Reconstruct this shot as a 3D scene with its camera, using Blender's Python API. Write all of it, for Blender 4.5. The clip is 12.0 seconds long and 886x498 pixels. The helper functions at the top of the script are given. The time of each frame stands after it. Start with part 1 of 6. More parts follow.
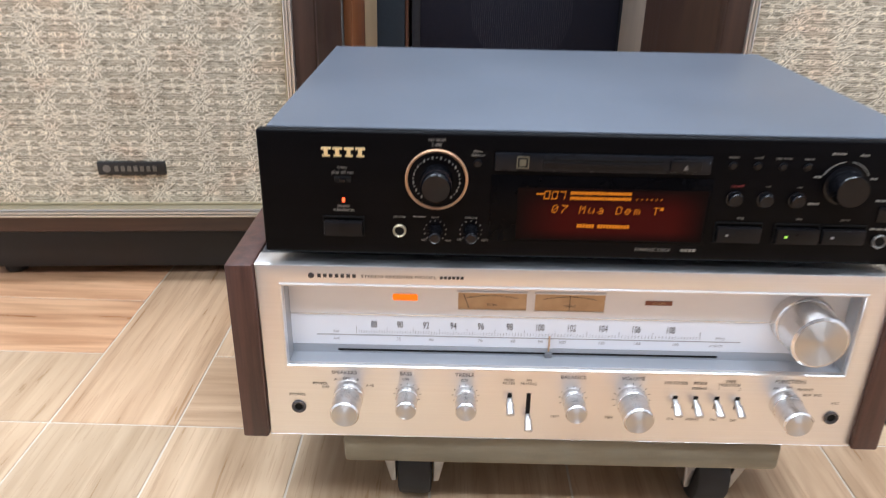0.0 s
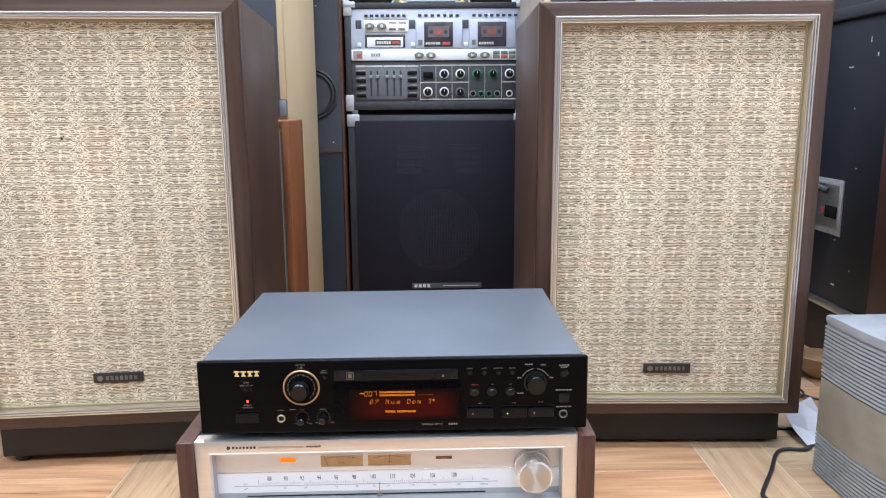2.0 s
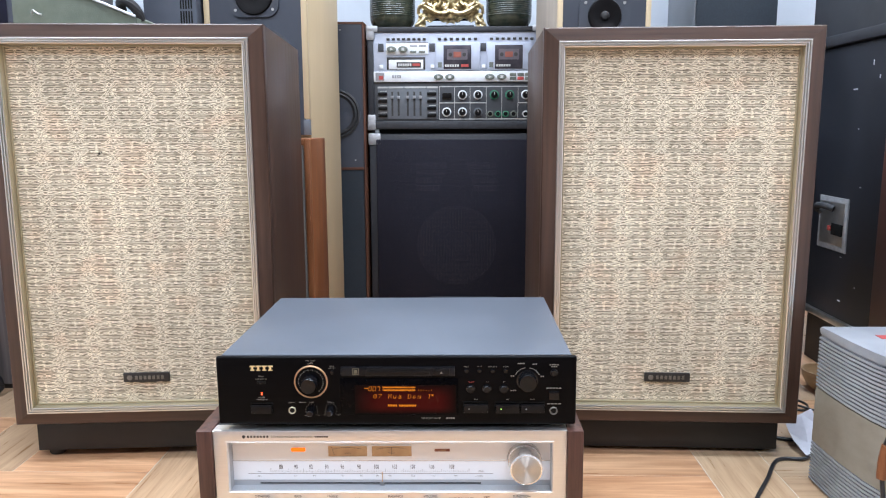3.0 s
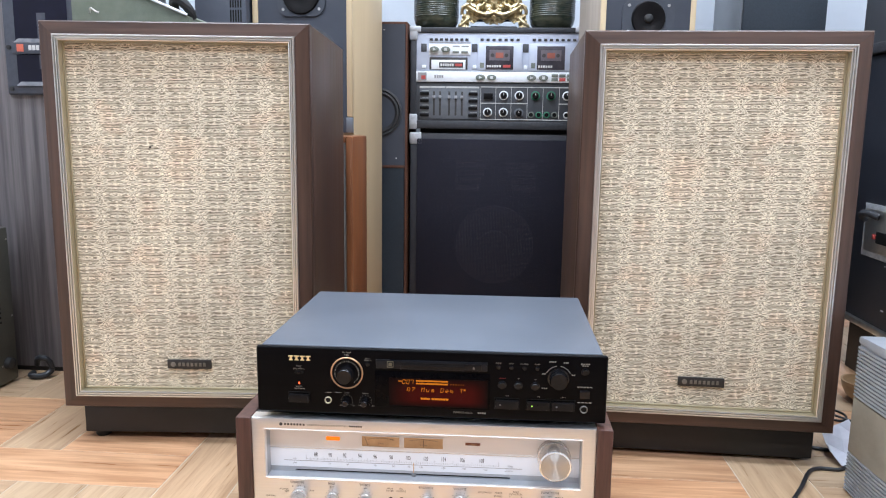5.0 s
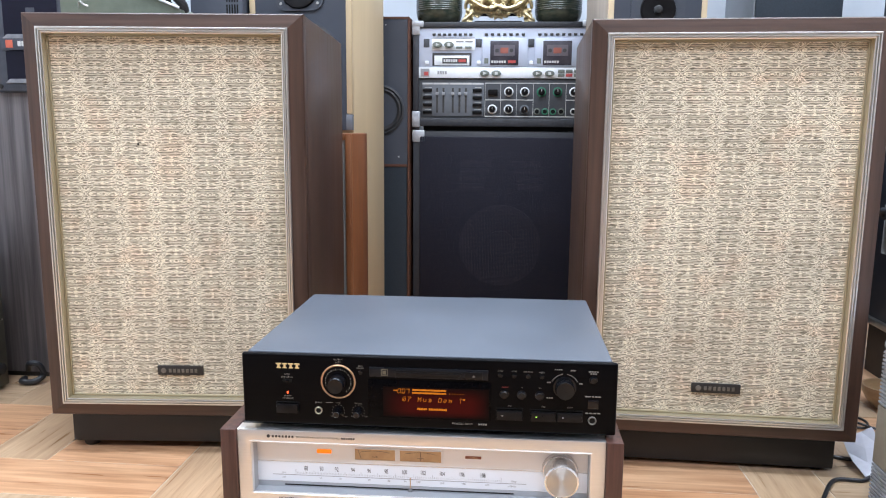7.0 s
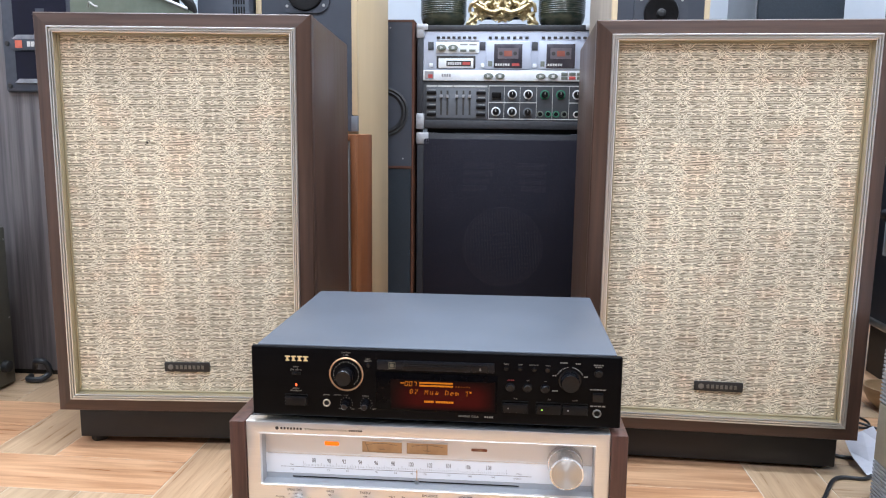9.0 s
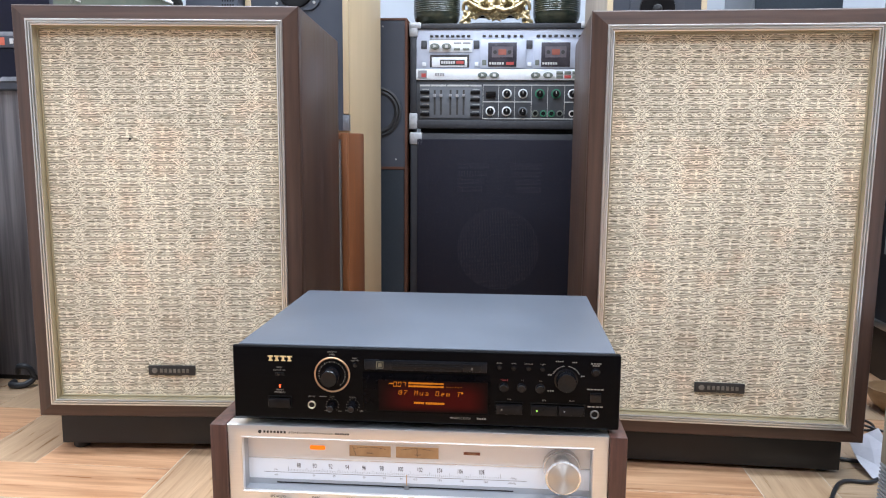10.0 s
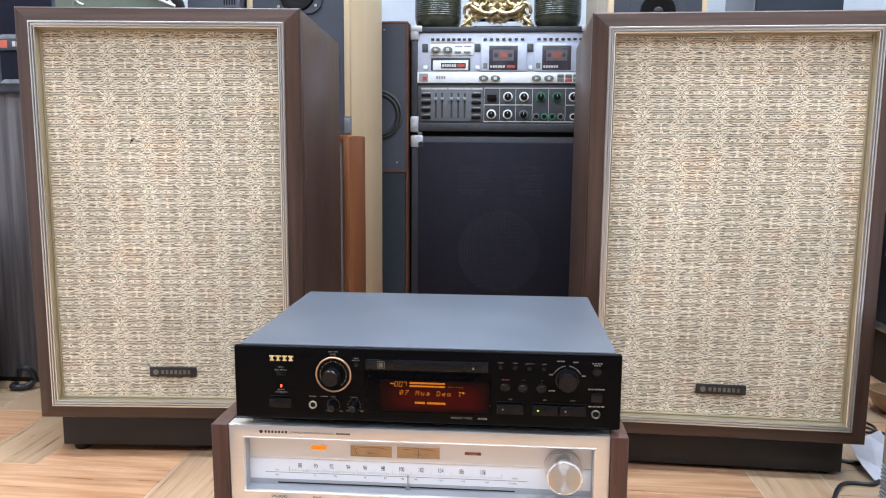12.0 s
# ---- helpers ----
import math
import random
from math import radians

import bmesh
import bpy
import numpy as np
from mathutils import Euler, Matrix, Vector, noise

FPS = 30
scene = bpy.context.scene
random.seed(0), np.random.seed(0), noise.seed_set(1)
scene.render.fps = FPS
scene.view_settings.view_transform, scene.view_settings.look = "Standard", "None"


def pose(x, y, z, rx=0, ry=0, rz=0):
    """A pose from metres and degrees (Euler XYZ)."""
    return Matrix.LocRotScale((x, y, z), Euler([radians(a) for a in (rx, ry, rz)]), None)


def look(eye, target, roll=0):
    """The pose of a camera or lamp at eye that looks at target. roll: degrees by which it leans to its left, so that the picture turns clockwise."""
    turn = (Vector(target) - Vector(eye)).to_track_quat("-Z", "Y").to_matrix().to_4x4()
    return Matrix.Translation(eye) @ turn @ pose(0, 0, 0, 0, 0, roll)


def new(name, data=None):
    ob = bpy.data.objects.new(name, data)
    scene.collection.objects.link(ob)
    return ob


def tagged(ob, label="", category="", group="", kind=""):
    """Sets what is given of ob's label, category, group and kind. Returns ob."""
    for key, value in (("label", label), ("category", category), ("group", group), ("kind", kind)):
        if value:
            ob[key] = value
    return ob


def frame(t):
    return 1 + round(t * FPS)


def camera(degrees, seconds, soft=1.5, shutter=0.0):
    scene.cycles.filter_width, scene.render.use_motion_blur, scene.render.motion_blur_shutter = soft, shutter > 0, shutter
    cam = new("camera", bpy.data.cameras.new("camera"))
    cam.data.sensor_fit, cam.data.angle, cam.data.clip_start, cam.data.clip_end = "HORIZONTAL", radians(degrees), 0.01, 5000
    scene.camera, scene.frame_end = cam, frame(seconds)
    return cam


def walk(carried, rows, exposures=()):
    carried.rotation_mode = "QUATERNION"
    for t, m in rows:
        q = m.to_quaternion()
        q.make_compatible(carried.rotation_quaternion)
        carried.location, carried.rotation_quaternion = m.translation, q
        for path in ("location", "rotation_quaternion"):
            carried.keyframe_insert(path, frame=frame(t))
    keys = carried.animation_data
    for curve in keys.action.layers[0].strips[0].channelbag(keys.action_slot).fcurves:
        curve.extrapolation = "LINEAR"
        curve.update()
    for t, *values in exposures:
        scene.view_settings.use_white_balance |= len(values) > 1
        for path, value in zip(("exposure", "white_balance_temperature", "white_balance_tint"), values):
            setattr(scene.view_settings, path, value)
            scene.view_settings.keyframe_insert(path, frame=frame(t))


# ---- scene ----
cam = camera(61.5, 12.0, soft=1.1, shutter=0.25)
PATH = [
    (0, (0.027, 0.079, 0.462), (0.013, 1.9, -0.365), 1.35),
    (0.2, (0.039, 0.035, 0.487), (0.037, 1.884, -0.276), 0.7),
    (0.5, (0.057, -0.038, 0.521), (0.075, 1.834, -0.182), 0.4),
    (0.7, (0.072, -0.096, 0.537), (0.104, 1.793, -0.12), 0.2),
    (1, (0.146, -0.177, 0.578), (0.197, 1.735, -0.007), -0.1),
    (1.2, (0.202, -0.203, 0.6), (0.251, 1.724, 0.065), -0.1),
    (1.5, (0.218, -0.221, 0.614), (0.268, 1.728, 0.168), -0.3),
    (1.7, (0.194, -0.24, 0.615), (0.235, 1.714, 0.187), -0.3),
    (2, (0.167, -0.258, 0.613), (0.197, 1.706, 0.236), -0.4),
    (2.5, (0.173, -0.29, 0.61), (0.171, 1.68, 0.268), -0.2),
    (3, (0.201, -0.33, 0.61), (0.155, 1.643, 0.286), -0.2),
    (5, (0.205, -0.349, 0.611), (0.056, 1.618, 0.285), 0.8),
    (5.5, (0.208, -0.337, 0.605), (0.061, 1.631, 0.282), 0.8),
    (6, (0.211, -0.307, 0.602), (0.057, 1.661, 0.278), 0.7),
    (6.5, (0.211, -0.292, 0.6), (0.051, 1.676, 0.278), 0.6),
    (7, (0.213, -0.288, 0.599), (0.042, 1.678, 0.277), 0.5),
    (9, (0.207, -0.303, 0.588), (0.033, 1.666, 0.281), 0.7),
    (9.5, (0.206, -0.279, 0.574), (0.037, 1.691, 0.272), 0.7),
    (10, (0.212, -0.267, 0.568), (0.046, 1.705, 0.279), 0.5),
    (10.5, (0.212, -0.253, 0.565), (0.046, 1.721, 0.283), 0.3),
    (11, (0.214, -0.264, 0.568), (0.044, 1.709, 0.29), 0.3),
    (11.5, (0.212, -0.269, 0.561), (0.041, 1.705, 0.285), 0.3),
    (12, (0.212, -0.269, 0.563), (0.043, 1.705, 0.286), 0.5),
]
EXPOSURE, LAMP_WATTS, LAMP_COLOUR = 0.2, 33.0, (0.712, 0.826, 1.0)
world = bpy.data.worlds.new("world")
scene.world = world
world.use_nodes = True
world.node_tree.nodes["Background"].inputs["Color"].default_value = (0.8, 0.9, 1.0, 1)
world.node_tree.nodes["Background"].inputs["Strength"].default_value = 0.1
walk(cam, [(t, look(eye, target, roll)) for t, eye, target, roll in PATH], exposures=[(0.0, EXPOSURE - 0.10), (1.4, EXPOSURE + 0.11), (2.5, EXPOSURE + 0.11), (5.0, EXPOSURE + 0.06), (12.0, EXPOSURE + 0.06)])


# ---- basic mesh tools ----
def box(x0, x1, y0, y1, z0, z1, bev=0.0, seg=2, bm=None):
    bm = bm or bmesh.new()
    m = Matrix.LocRotScale(((x0 + x1) / 2, (y0 + y1) / 2, (z0 + z1) / 2), None, (x1 - x0, y1 - y0, z1 - z0))
    vs = bmesh.ops.create_cube(bm, size=1.0, matrix=m)["verts"]
    if bev > 0:
        es = list({e for v in vs for e in v.link_edges})
        bmesh.ops.bevel(bm, geom=es, offset=bev, segments=seg, affect="EDGES", profile=0.5)
    return bm


def cyl(cx, cz, y0, y1, r, r2=None, seg=32, bev=0.0, bm=None):
    """A cylinder or cone along y; r at y0 (the front), r2 at y1."""
    bm = bm or bmesh.new()
    r2 = r if r2 is None else r2
    m = Matrix.Translation((cx, (y0 + y1) / 2, cz)) @ Matrix.Rotation(radians(90), 4, "X")
    vs = bmesh.ops.create_cone(bm, cap_ends=True, segments=seg, radius1=r2, radius2=r, depth=y1 - y0, matrix=m)["verts"]
    if bev > 0:
        es = [e for e in {e for v in vs for e in v.link_edges} if any(len(f.verts) > 4 for f in e.link_faces)]
        bmesh.ops.bevel(bm, geom=es, offset=bev, segments=2, affect="EDGES", profile=0.5)
    return bm


def lathe_y(cx, cz, profile, seg=40, bm=None):
    """A body of revolution about an axis along y: profile of (radius, y)."""
    bm = bm or bmesh.new()
    rings = []
    for r, y in profile:
        rings.append([bm.verts.new((cx + r * math.cos(2 * math.pi * k / seg), y, cz + r * math.sin(2 * math.pi * k / seg))) for k in range(seg)])
    for a, b in zip(rings, rings[1:]):
        for k in range(seg):
            bm.faces.new((a[k], a[(k + 1) % seg], b[(k + 1) % seg], b[k]))
    return bm


def lathe_z(cx, cy, profile, seg=40, bm=None):
    bm = bm or bmesh.new()
    rings = []
    for r, z in profile:
        rings.append([bm.verts.new((cx + r * math.cos(2 * math.pi * k / seg), cy + r * math.sin(2 * math.pi * k / seg), z)) for k in range(seg)])
    for a, b in zip(rings, rings[1:]):
        for k in range(seg):
            bm.faces.new((a[k], a[(k + 1) % seg], b[(k + 1) % seg], b[k]))
    return bm


def tube(points, r, seg=10, bm=None):
    """A round cord along points, smoothed between them."""
    bm = bm or bmesh.new()
    pts = [Vector(p) for p in points]
    fine = []
    for i in range(len(pts) - 1):
        p0, p1, p2, p3 = pts[max(i - 1, 0)], pts[i], pts[i + 1], pts[min(i + 2, len(pts) - 1)]
        for k in range(8):
            t = k / 8
            fine.append(0.5 * (2 * p1 + (p2 - p0) * t + (2 * p0 - 5 * p1 + 4 * p2 - p3) * t * t + (3 * p1 - p0 - 3 * p2 + p3) * t ** 3))
    fine.append(pts[-1])
    rings = []
    for i, p in enumerate(fine):
        d = (fine[min(i + 1, len(fine) - 1)] - fine[max(i - 1, 0)]).normalized()
        side = d.cross(Vector((0, 0, 1)))
        side = side.normalized() if side.length > 0.05 else d.cross(Vector((0, 1, 0))).normalized()
        up = side.cross(d)
        rings.append([bm.verts.new(p + r * (math.cos(2 * math.pi * k / seg) * side + math.sin(2 * math.pi * k / seg) * up)) for k in range(seg)])
    for a, b in zip(rings, rings[1:]):
        for k in range(seg):
            bm.faces.new((a[k], a[(k + 1) % seg], b[(k + 1) % seg], b[k]))
    bm.faces.new(rings[0]), bm.faces.new(rings[-1])
    return bm


def ring_side(side, w, h, cz, profile, bm=None):
    """One mitred side (0 bottom, 1 right, 2 top, 3 left) of a rectangular moulding w x h round (0, cz); profile of (inset, y)."""
    bm = bm or bmesh.new()
    cols = []
    for inset, y in profile:
        x, z = w / 2 - inset, h / 2 - inset
        c = [(-x, -z), (x, -z), (x, z), (-x, z)]
        a, b = c[side], c[(side + 1) % 4]
        cols.append((bm.verts.new((a[0], y, cz + a[1])), bm.verts.new((b[0], y, cz + b[1]))))
    for p, q in zip(cols, cols[1:]):
        bm.faces.new((p[0], p[1], q[1], q[0]))
    return bm


def prism(points, z0, z1, bev=0.0, bm=None):
    """A plan outline (x, y) raised from z0 to z1."""
    bm = bm or bmesh.new()
    lo = [bm.verts.new((x, y, z0)) for x, y in points]
    hi = [bm.verts.new((x, y, z1)) for x, y in points]
    n = len(points)
    fs = [bm.faces.new(lo), bm.faces.new(hi)] + [bm.faces.new((lo[i], lo[(i + 1) % n], hi[(i + 1) % n], hi[i])) for i in range(n)]
    if bev > 0:
        es = list({e for f in fs[:2] for e in f.edges})
        bmesh.ops.bevel(bm, geom=es, offset=bev, segments=2, affect="EDGES", profile=0.5)
    return bm


def mesh_of(name, bm, material, smooth=35):
    bmesh.ops.recalc_face_normals(bm, faces=bm.faces)
    me = bpy.data.meshes.new(name)
    bm.to_mesh(me)
    bm.free()
    me.materials.append(material)
    if smooth:
        me.shade_smooth()
        me.set_sharp_from_angle(angle=radians(smooth))
    return me


def part(name, bm, material, parent, label="", smooth=35):
    ob = new(name, mesh_of(name, bm, material, smooth))
    ob.parent = parent
    return tagged(ob, label)


def thing(name, m, label, category, group="", kind=""):
    ob = new(name)
    ob.empty_display_size = 0.05
    ob.matrix_basis = m
    return tagged(ob, label, category, group, kind)


def solid(name, bm, material, label, category, group="", kind="", m=None, smooth=35):
    ob = new(name, mesh_of(name, bm, material, smooth))
    if m is not None:
        ob.matrix_basis = m
    return tagged(ob, label, category, group, kind)


def lettering(words, x, y, z, size, material, parent, align="CENTER", name="lettering", width=None):
    """Words in the built-in font on a plane that faces -y, z at mid height of a capital."""
    cu = bpy.data.curves.new("words", "FONT")
    cu.body, cu.size, cu.align_x, cu.resolution_u = words, size * 1.43, align, 3
    tmp = new("words", cu)
    bpy.context.view_layer.update()
    me = bpy.data.meshes.new_from_object(tmp.evaluated_get(bpy.context.evaluated_depsgraph_get()))
    bpy.data.objects.remove(tmp)
    wide = max((v.co.x for v in me.vertices), default=1) - min((v.co.x for v in me.vertices), default=0)
    s = width / wide if width else 1.0
    me.transform(Matrix(((s, 0, 0, 0), (0, 0, 1, 0), (0, 1, 0, -size / 2), (0, 0, 0, 1))))
    me.materials.clear()
    me.materials.append(material)
    ob = new(name, me)
    ob.location = (x, y, z)
    ob.parent = parent
    return ob


def bars(x0, x1, y, z, h, n, material, parent, name="lettering_bar"):
    """Writing that cannot be read: a row of n plain bars between x0 and x1."""
    bm = bmesh.new()
    w = (x1 - x0) / n
    for k in range(n):
        box(x0 + k * w + w * 0.12, x0 + (k + 1) * w - w * 0.12, y - 0.0004, y + 0.0002, z - h / 2, z + h / 2, bm=bm)
    return part(name, bm, material, parent, smooth=0)


# ---- materials ----
def base(name):
    m = bpy.data.materials.new(name)
    m.use_nodes = True
    return m, m.node_tree.nodes, m.node_tree.links, m.node_tree.nodes["Principled BSDF"]


def surface(name, c1, c2, scale=(20, 20, 20), rough=0.5, metal=0.0, bump=0.0, fine=400.0, low=0.35, high=0.65, spread=0.12, coat=0.0, vary=0.0, spec=0.5):
    """Two colours mixed by a stretched noise, a second fine noise for relief and for the gloss."""
    m, nodes, links, p = base(name)
    co = nodes.new("ShaderNodeTexCoord")
    mp = nodes.new("ShaderNodeMapping")
    mp.inputs["Scale"].default_value = scale
    src = co.outputs["Object"]
    if vary:
        oi = nodes.new("ShaderNodeObjectInfo")
        ad = nodes.new("ShaderNodeVectorMath")
        ad.operation = "MULTIPLY_ADD"
        ad.inputs[1].default_value = (1, 1, 1)
        cb = nodes.new("ShaderNodeCombineXYZ")
        mu = nodes.new("ShaderNodeMath")
        mu.operation = "MULTIPLY"
        mu.inputs[1].default_value = 37.0
        links.new(oi.outputs["Random"], mu.inputs[0])
        for k in range(3):
            links.new(mu.outputs[0], cb.inputs[k])
        links.new(src, ad.inputs[0])
        links.new(cb.outputs[0], ad.inputs[2])
        src = ad.outputs[0]
    links.new(src, mp.inputs["Vector"])
    n1 = nodes.new("ShaderNodeTexNoise")
    n1.inputs["Scale"].default_value, n1.inputs["Detail"].default_value, n1.inputs["Roughness"].default_value = 1.0, 6.0, 0.6
    links.new(mp.outputs[0], n1.inputs["Vector"])
    ramp = nodes.new("ShaderNodeValToRGB")
    ramp.color_ramp.elements[0].position, ramp.color_ramp.elements[1].position = low, high
    ramp.color_ramp.elements[0].color, ramp.color_ramp.elements[1].color = (*c1, 1), (*c2, 1)
    links.new(n1.outputs["Fac"], ramp.inputs[0])
    out = ramp.outputs[0]
    if vary:
        hs = nodes.new("ShaderNodeHueSaturation")
        mr = nodes.new("ShaderNodeMapRange")
        mr.inputs["To Min"].default_value, mr.inputs["To Max"].default_value = 1 - vary, 1 + vary
        links.new(oi.outputs["Random"], mr.inputs["Value"])
        links.new(mr.outputs[0], hs.inputs["Value"])
        links.new(out, hs.inputs["Color"])
        out = hs.outputs[0]
    links.new(out, p.inputs["Base Color"])
    n2 = nodes.new("ShaderNodeTexNoise")
    n2.inputs["Scale"].default_value, n2.inputs["Detail"].default_value = fine, 3.0
    links.new(co.outputs["Object"], n2.inputs["Vector"])
    rr = nodes.new("ShaderNodeMapRange")
    rr.inputs["To Min"].default_value, rr.inputs["To Max"].default_value = max(rough - spread, 0.02), min(rough + spread, 1)
    links.new(n1.outputs["Fac"], rr.inputs["Value"])
    links.new(rr.outputs[0], p.inputs["Roughness"])
    p.inputs["Metallic"].default_value = metal
    p.inputs["Coat Weight"].default_value = coat
    p.inputs["Coat Roughness"].default_value = 0.15
    p.inputs["Specular IOR Level"].default_value = spec
    if bump:
        b = nodes.new("ShaderNodeBump")
        b.inputs["Strength"].default_value, b.inputs["Distance"].default_value = bump, 0.001
        links.new(n2.outputs["Fac"], b.inputs["Height"])
        links.new(b.outputs[0], p.inputs["Normal"])
    return m


def glow(name, colour, strength):
    m, nodes, links, p = base(name)
    p.inputs["Base Color"].default_value = (*(0.06 * v for v in colour), 1)
    p.inputs["Emission Color"].default_value = (*colour, 1)
    p.inputs["Emission Strength"].default_value = strength
    p.inputs["Specular IOR Level"].default_value = 0.08
    return m


def calc(nodes, links, op, a, b=None, c=None):
    n = nodes.new("ShaderNodeMath")
    n.operation = op
    for k, v in enumerate((a, b, c)):
        if v is None:
            continue
        if isinstance(v, (int, float)):
            n.inputs[k].default_value = v
        else:
            links.new(v, n.inputs[k])
    return n.outputs[0]


def grille_cloth():
    """Cream jacquard: rows of eight-petalled stars, ring chains between them and eyed bands, over a dark horizontally slubbed ground."""
    m, nodes, links, p = base("grille_cloth")
    q = lambda op, a, b=None, c=None: calc(nodes, links, op, a, b, c)
    co = nodes.new("ShaderNodeTexCoord")
    sp = nodes.new("ShaderNodeSeparateXYZ")
    links.new(co.outputs["Object"], sp.inputs[0])

    def slub(sx, sz, detail):
        mp = nodes.new("ShaderNodeMapping")
        mp.inputs["Scale"].default_value = (sx, sx, sz)
        links.new(co.outputs["Object"], mp.inputs["Vector"])
        n = nodes.new("ShaderNodeTexNoise")
        n.inputs["Scale"].default_value, n.inputs["Detail"].default_value = 1.0, detail
        links.new(mp.outputs[0], n.inputs["Vector"])
        return n.outputs["Fac"]

    def smooth(value, lo, hi, to_lo, to_hi):
        n = nodes.new("ShaderNodeMapRange")
        n.interpolation_type = "SMOOTHSTEP"
        links.new(value, n.inputs["Value"])
        for k, v in zip(("From Min", "From Max", "To Min", "To Max"), (lo, hi, to_lo, to_hi)):
            n.inputs[k].default_value = v
        return n.outputs[0]

    wob, wob2 = slub(120, 120, 2.0), slub(35, 900, 1.0)
    x = q("ADD", sp.outputs["X"], q("ADD", q("MULTIPLY", q("SUBTRACT", wob, 0.5), 0.0064), q("MULTIPLY", q("SUBTRACT", wob2, 0.5), 0.0032)))
    z = q("ADD", sp.outputs["Z"], q("MULTIPLY", q("SUBTRACT", wob, 0.5), 0.0036))
    # one quarter of the repeat in millimetres, mirrored: the star's heart lies at (0, 0)
    PX, PZ = 61.1, 38.5
    u = q("MULTIPLY", q("ABSOLUTE", q("SUBTRACT", q("FRACT", q("ADD", q("MULTIPLY", x, 1000 / PX), 50.5)), 0.5)), PX)
    v = q("MULTIPLY", q("ABSOLUTE", q("SUBTRACT", q("FRACT", q("ADD", q("MULTIPLY", z, 1000 / PZ), 50.5)), 0.5)), PZ)

    def length(a, b):
        return q("SQRT", q("MULTIPLY_ADD", a, a, q("MULTIPLY", b, b)))

    def stroke(ax, az, bx, bz):
        du, dv = q("SUBTRACT", u, ax), q("SUBTRACT", v, az)
        l2 = (bx - ax) ** 2 + (bz - az) ** 2
        h = q("MULTIPLY_ADD", du, (bx - ax) / l2, q("MULTIPLY", dv, (bz - az) / l2))
        h = q("MINIMUM", 1.0, q("MAXIMUM", 0.0, h))
        return length(q("MULTIPLY_ADD", h, ax - bx, du), q("MULTIPLY_ADD", h, az - bz, dv))

    def ring(cx, cz, rx, rz):
        e = length(q("MULTIPLY", q("SUBTRACT", u, cx), 1 / rx), q("MULTIPLY", q("SUBTRACT", v, cz), 1 / rz))
        return q("MULTIPLY", q("ABSOLUTE", q("SUBTRACT", e, 1.0)), min(rx, rz))

    marks = [stroke(*k) for k in STAR_STROKES] + [ring(*k) for k in STAR_RINGS]
    near = marks[0]
    for d in marks[1:]:
        near = q("MINIMUM", near, d)
    worn = slub(300, 420, 2.0)
    figure = q("MULTIPLY", smooth(near, 0.20, 1.0, 1.0, 0.0), q("ADD", 0.56, q("MULTIPLY", worn, 0.62)))
    heart = smooth(length(u, q("MULTIPLY", v, 1.1)), 8.0, 14.0, 1.0, 0.0)
    # bare bars above and below each chain of rings
    bar = q("MULTIPLY", smooth(q("ABSOLUTE", q("SUBTRACT", u, 30.5)), 10.0, 14.0, 1.0, 0.0), smooth(q("ABSOLUTE", q("SUBTRACT", v, 6.3)), 1.6, 3.2, 1.0, 0.0))
    drift, gate, hair = slub(28, 40, 1.0), slub(75, 430, 2.0), slub(150, 1100, 1.0)
    line = q("ADD", 0.5, q("MULTIPLY", 0.5, q("SINE", q("ADD", q("MULTIPLY", sp.outputs["Z"], 2 * math.pi / 0.00275), q("MULTIPLY", drift, 6.0)))))
    ground = q("ADD", q("MULTIPLY", line, 0.66), q("ADD", q("MULTIPLY", q("SUBTRACT", gate, 0.5), 1.15), q("MULTIPLY", q("SUBTRACT", hair, 0.5), 0.9)))
    ground = q("ADD", ground, q("ADD", q("MULTIPLY", bar, 0.11), q("MULTIPLY", heart, -0.05)))
    ground = q("MINIMUM", 0.64, q("MAXIMUM", 0.0, q("ADD", ground, 0.04)))
    fac = q("MAXIMUM", figure, ground)
    ramp = nodes.new("ShaderNodeValToRGB")
    e = ramp.color_ramp.elements
    e[0].position, e[0].color = 0.0, (*CLOTH_DARK, 1)
    e[1].position, e[1].color = 0.95, (*CLOTH_PALE, 1)
    mid = e.new(0.45)
    mid.color = (*CLOTH_MID, 1)
    links.new(fac, ramp.inputs[0])
    stain = nodes.new("ShaderNodeTexNoise")
    stain.inputs["Scale"].default_value, stain.inputs["Detail"].default_value = 7.0, 4.0
    links.new(co.outputs["Object"], stain.inputs["Vector"])
    hs = nodes.new("ShaderNodeHueSaturation")
    links.new(smooth(stain.outputs["Fac"], 0.2, 0.8, 0.84, 1.12), hs.inputs["Value"])
    links.new(ramp.outputs[0], hs.inputs["Color"])
    # faint rosy foxing in broad patches
    fox = nodes.new("ShaderNodeMix")
    fox.data_type, fox.blend_type = "RGBA", "MULTIPLY"
    links.new(smooth(slub(16, 24, 3.0), 0.50, 0.72, 0.0, 0.55), fox.inputs["Factor"])
    links.new(hs.outputs[0], fox.inputs["A"])
    fox.inputs["B"].default_value = (1.0, 0.86, 0.80, 1)
    links.new(fox.outputs["Result"], p.inputs["Base Color"])
    p.inputs["Roughness"].default_value = 0.85
    p.inputs["Sheen Weight"].default_value = 0.1
    b = nodes.new("ShaderNodeBump")
    b.inputs["Strength"].default_value, b.inputs["Distance"].default_value = 0.5, 0.0015
    links.new(fac, b.inputs["Height"])
    links.new(b.outputs[0], p.inputs["Normal"])
    return m


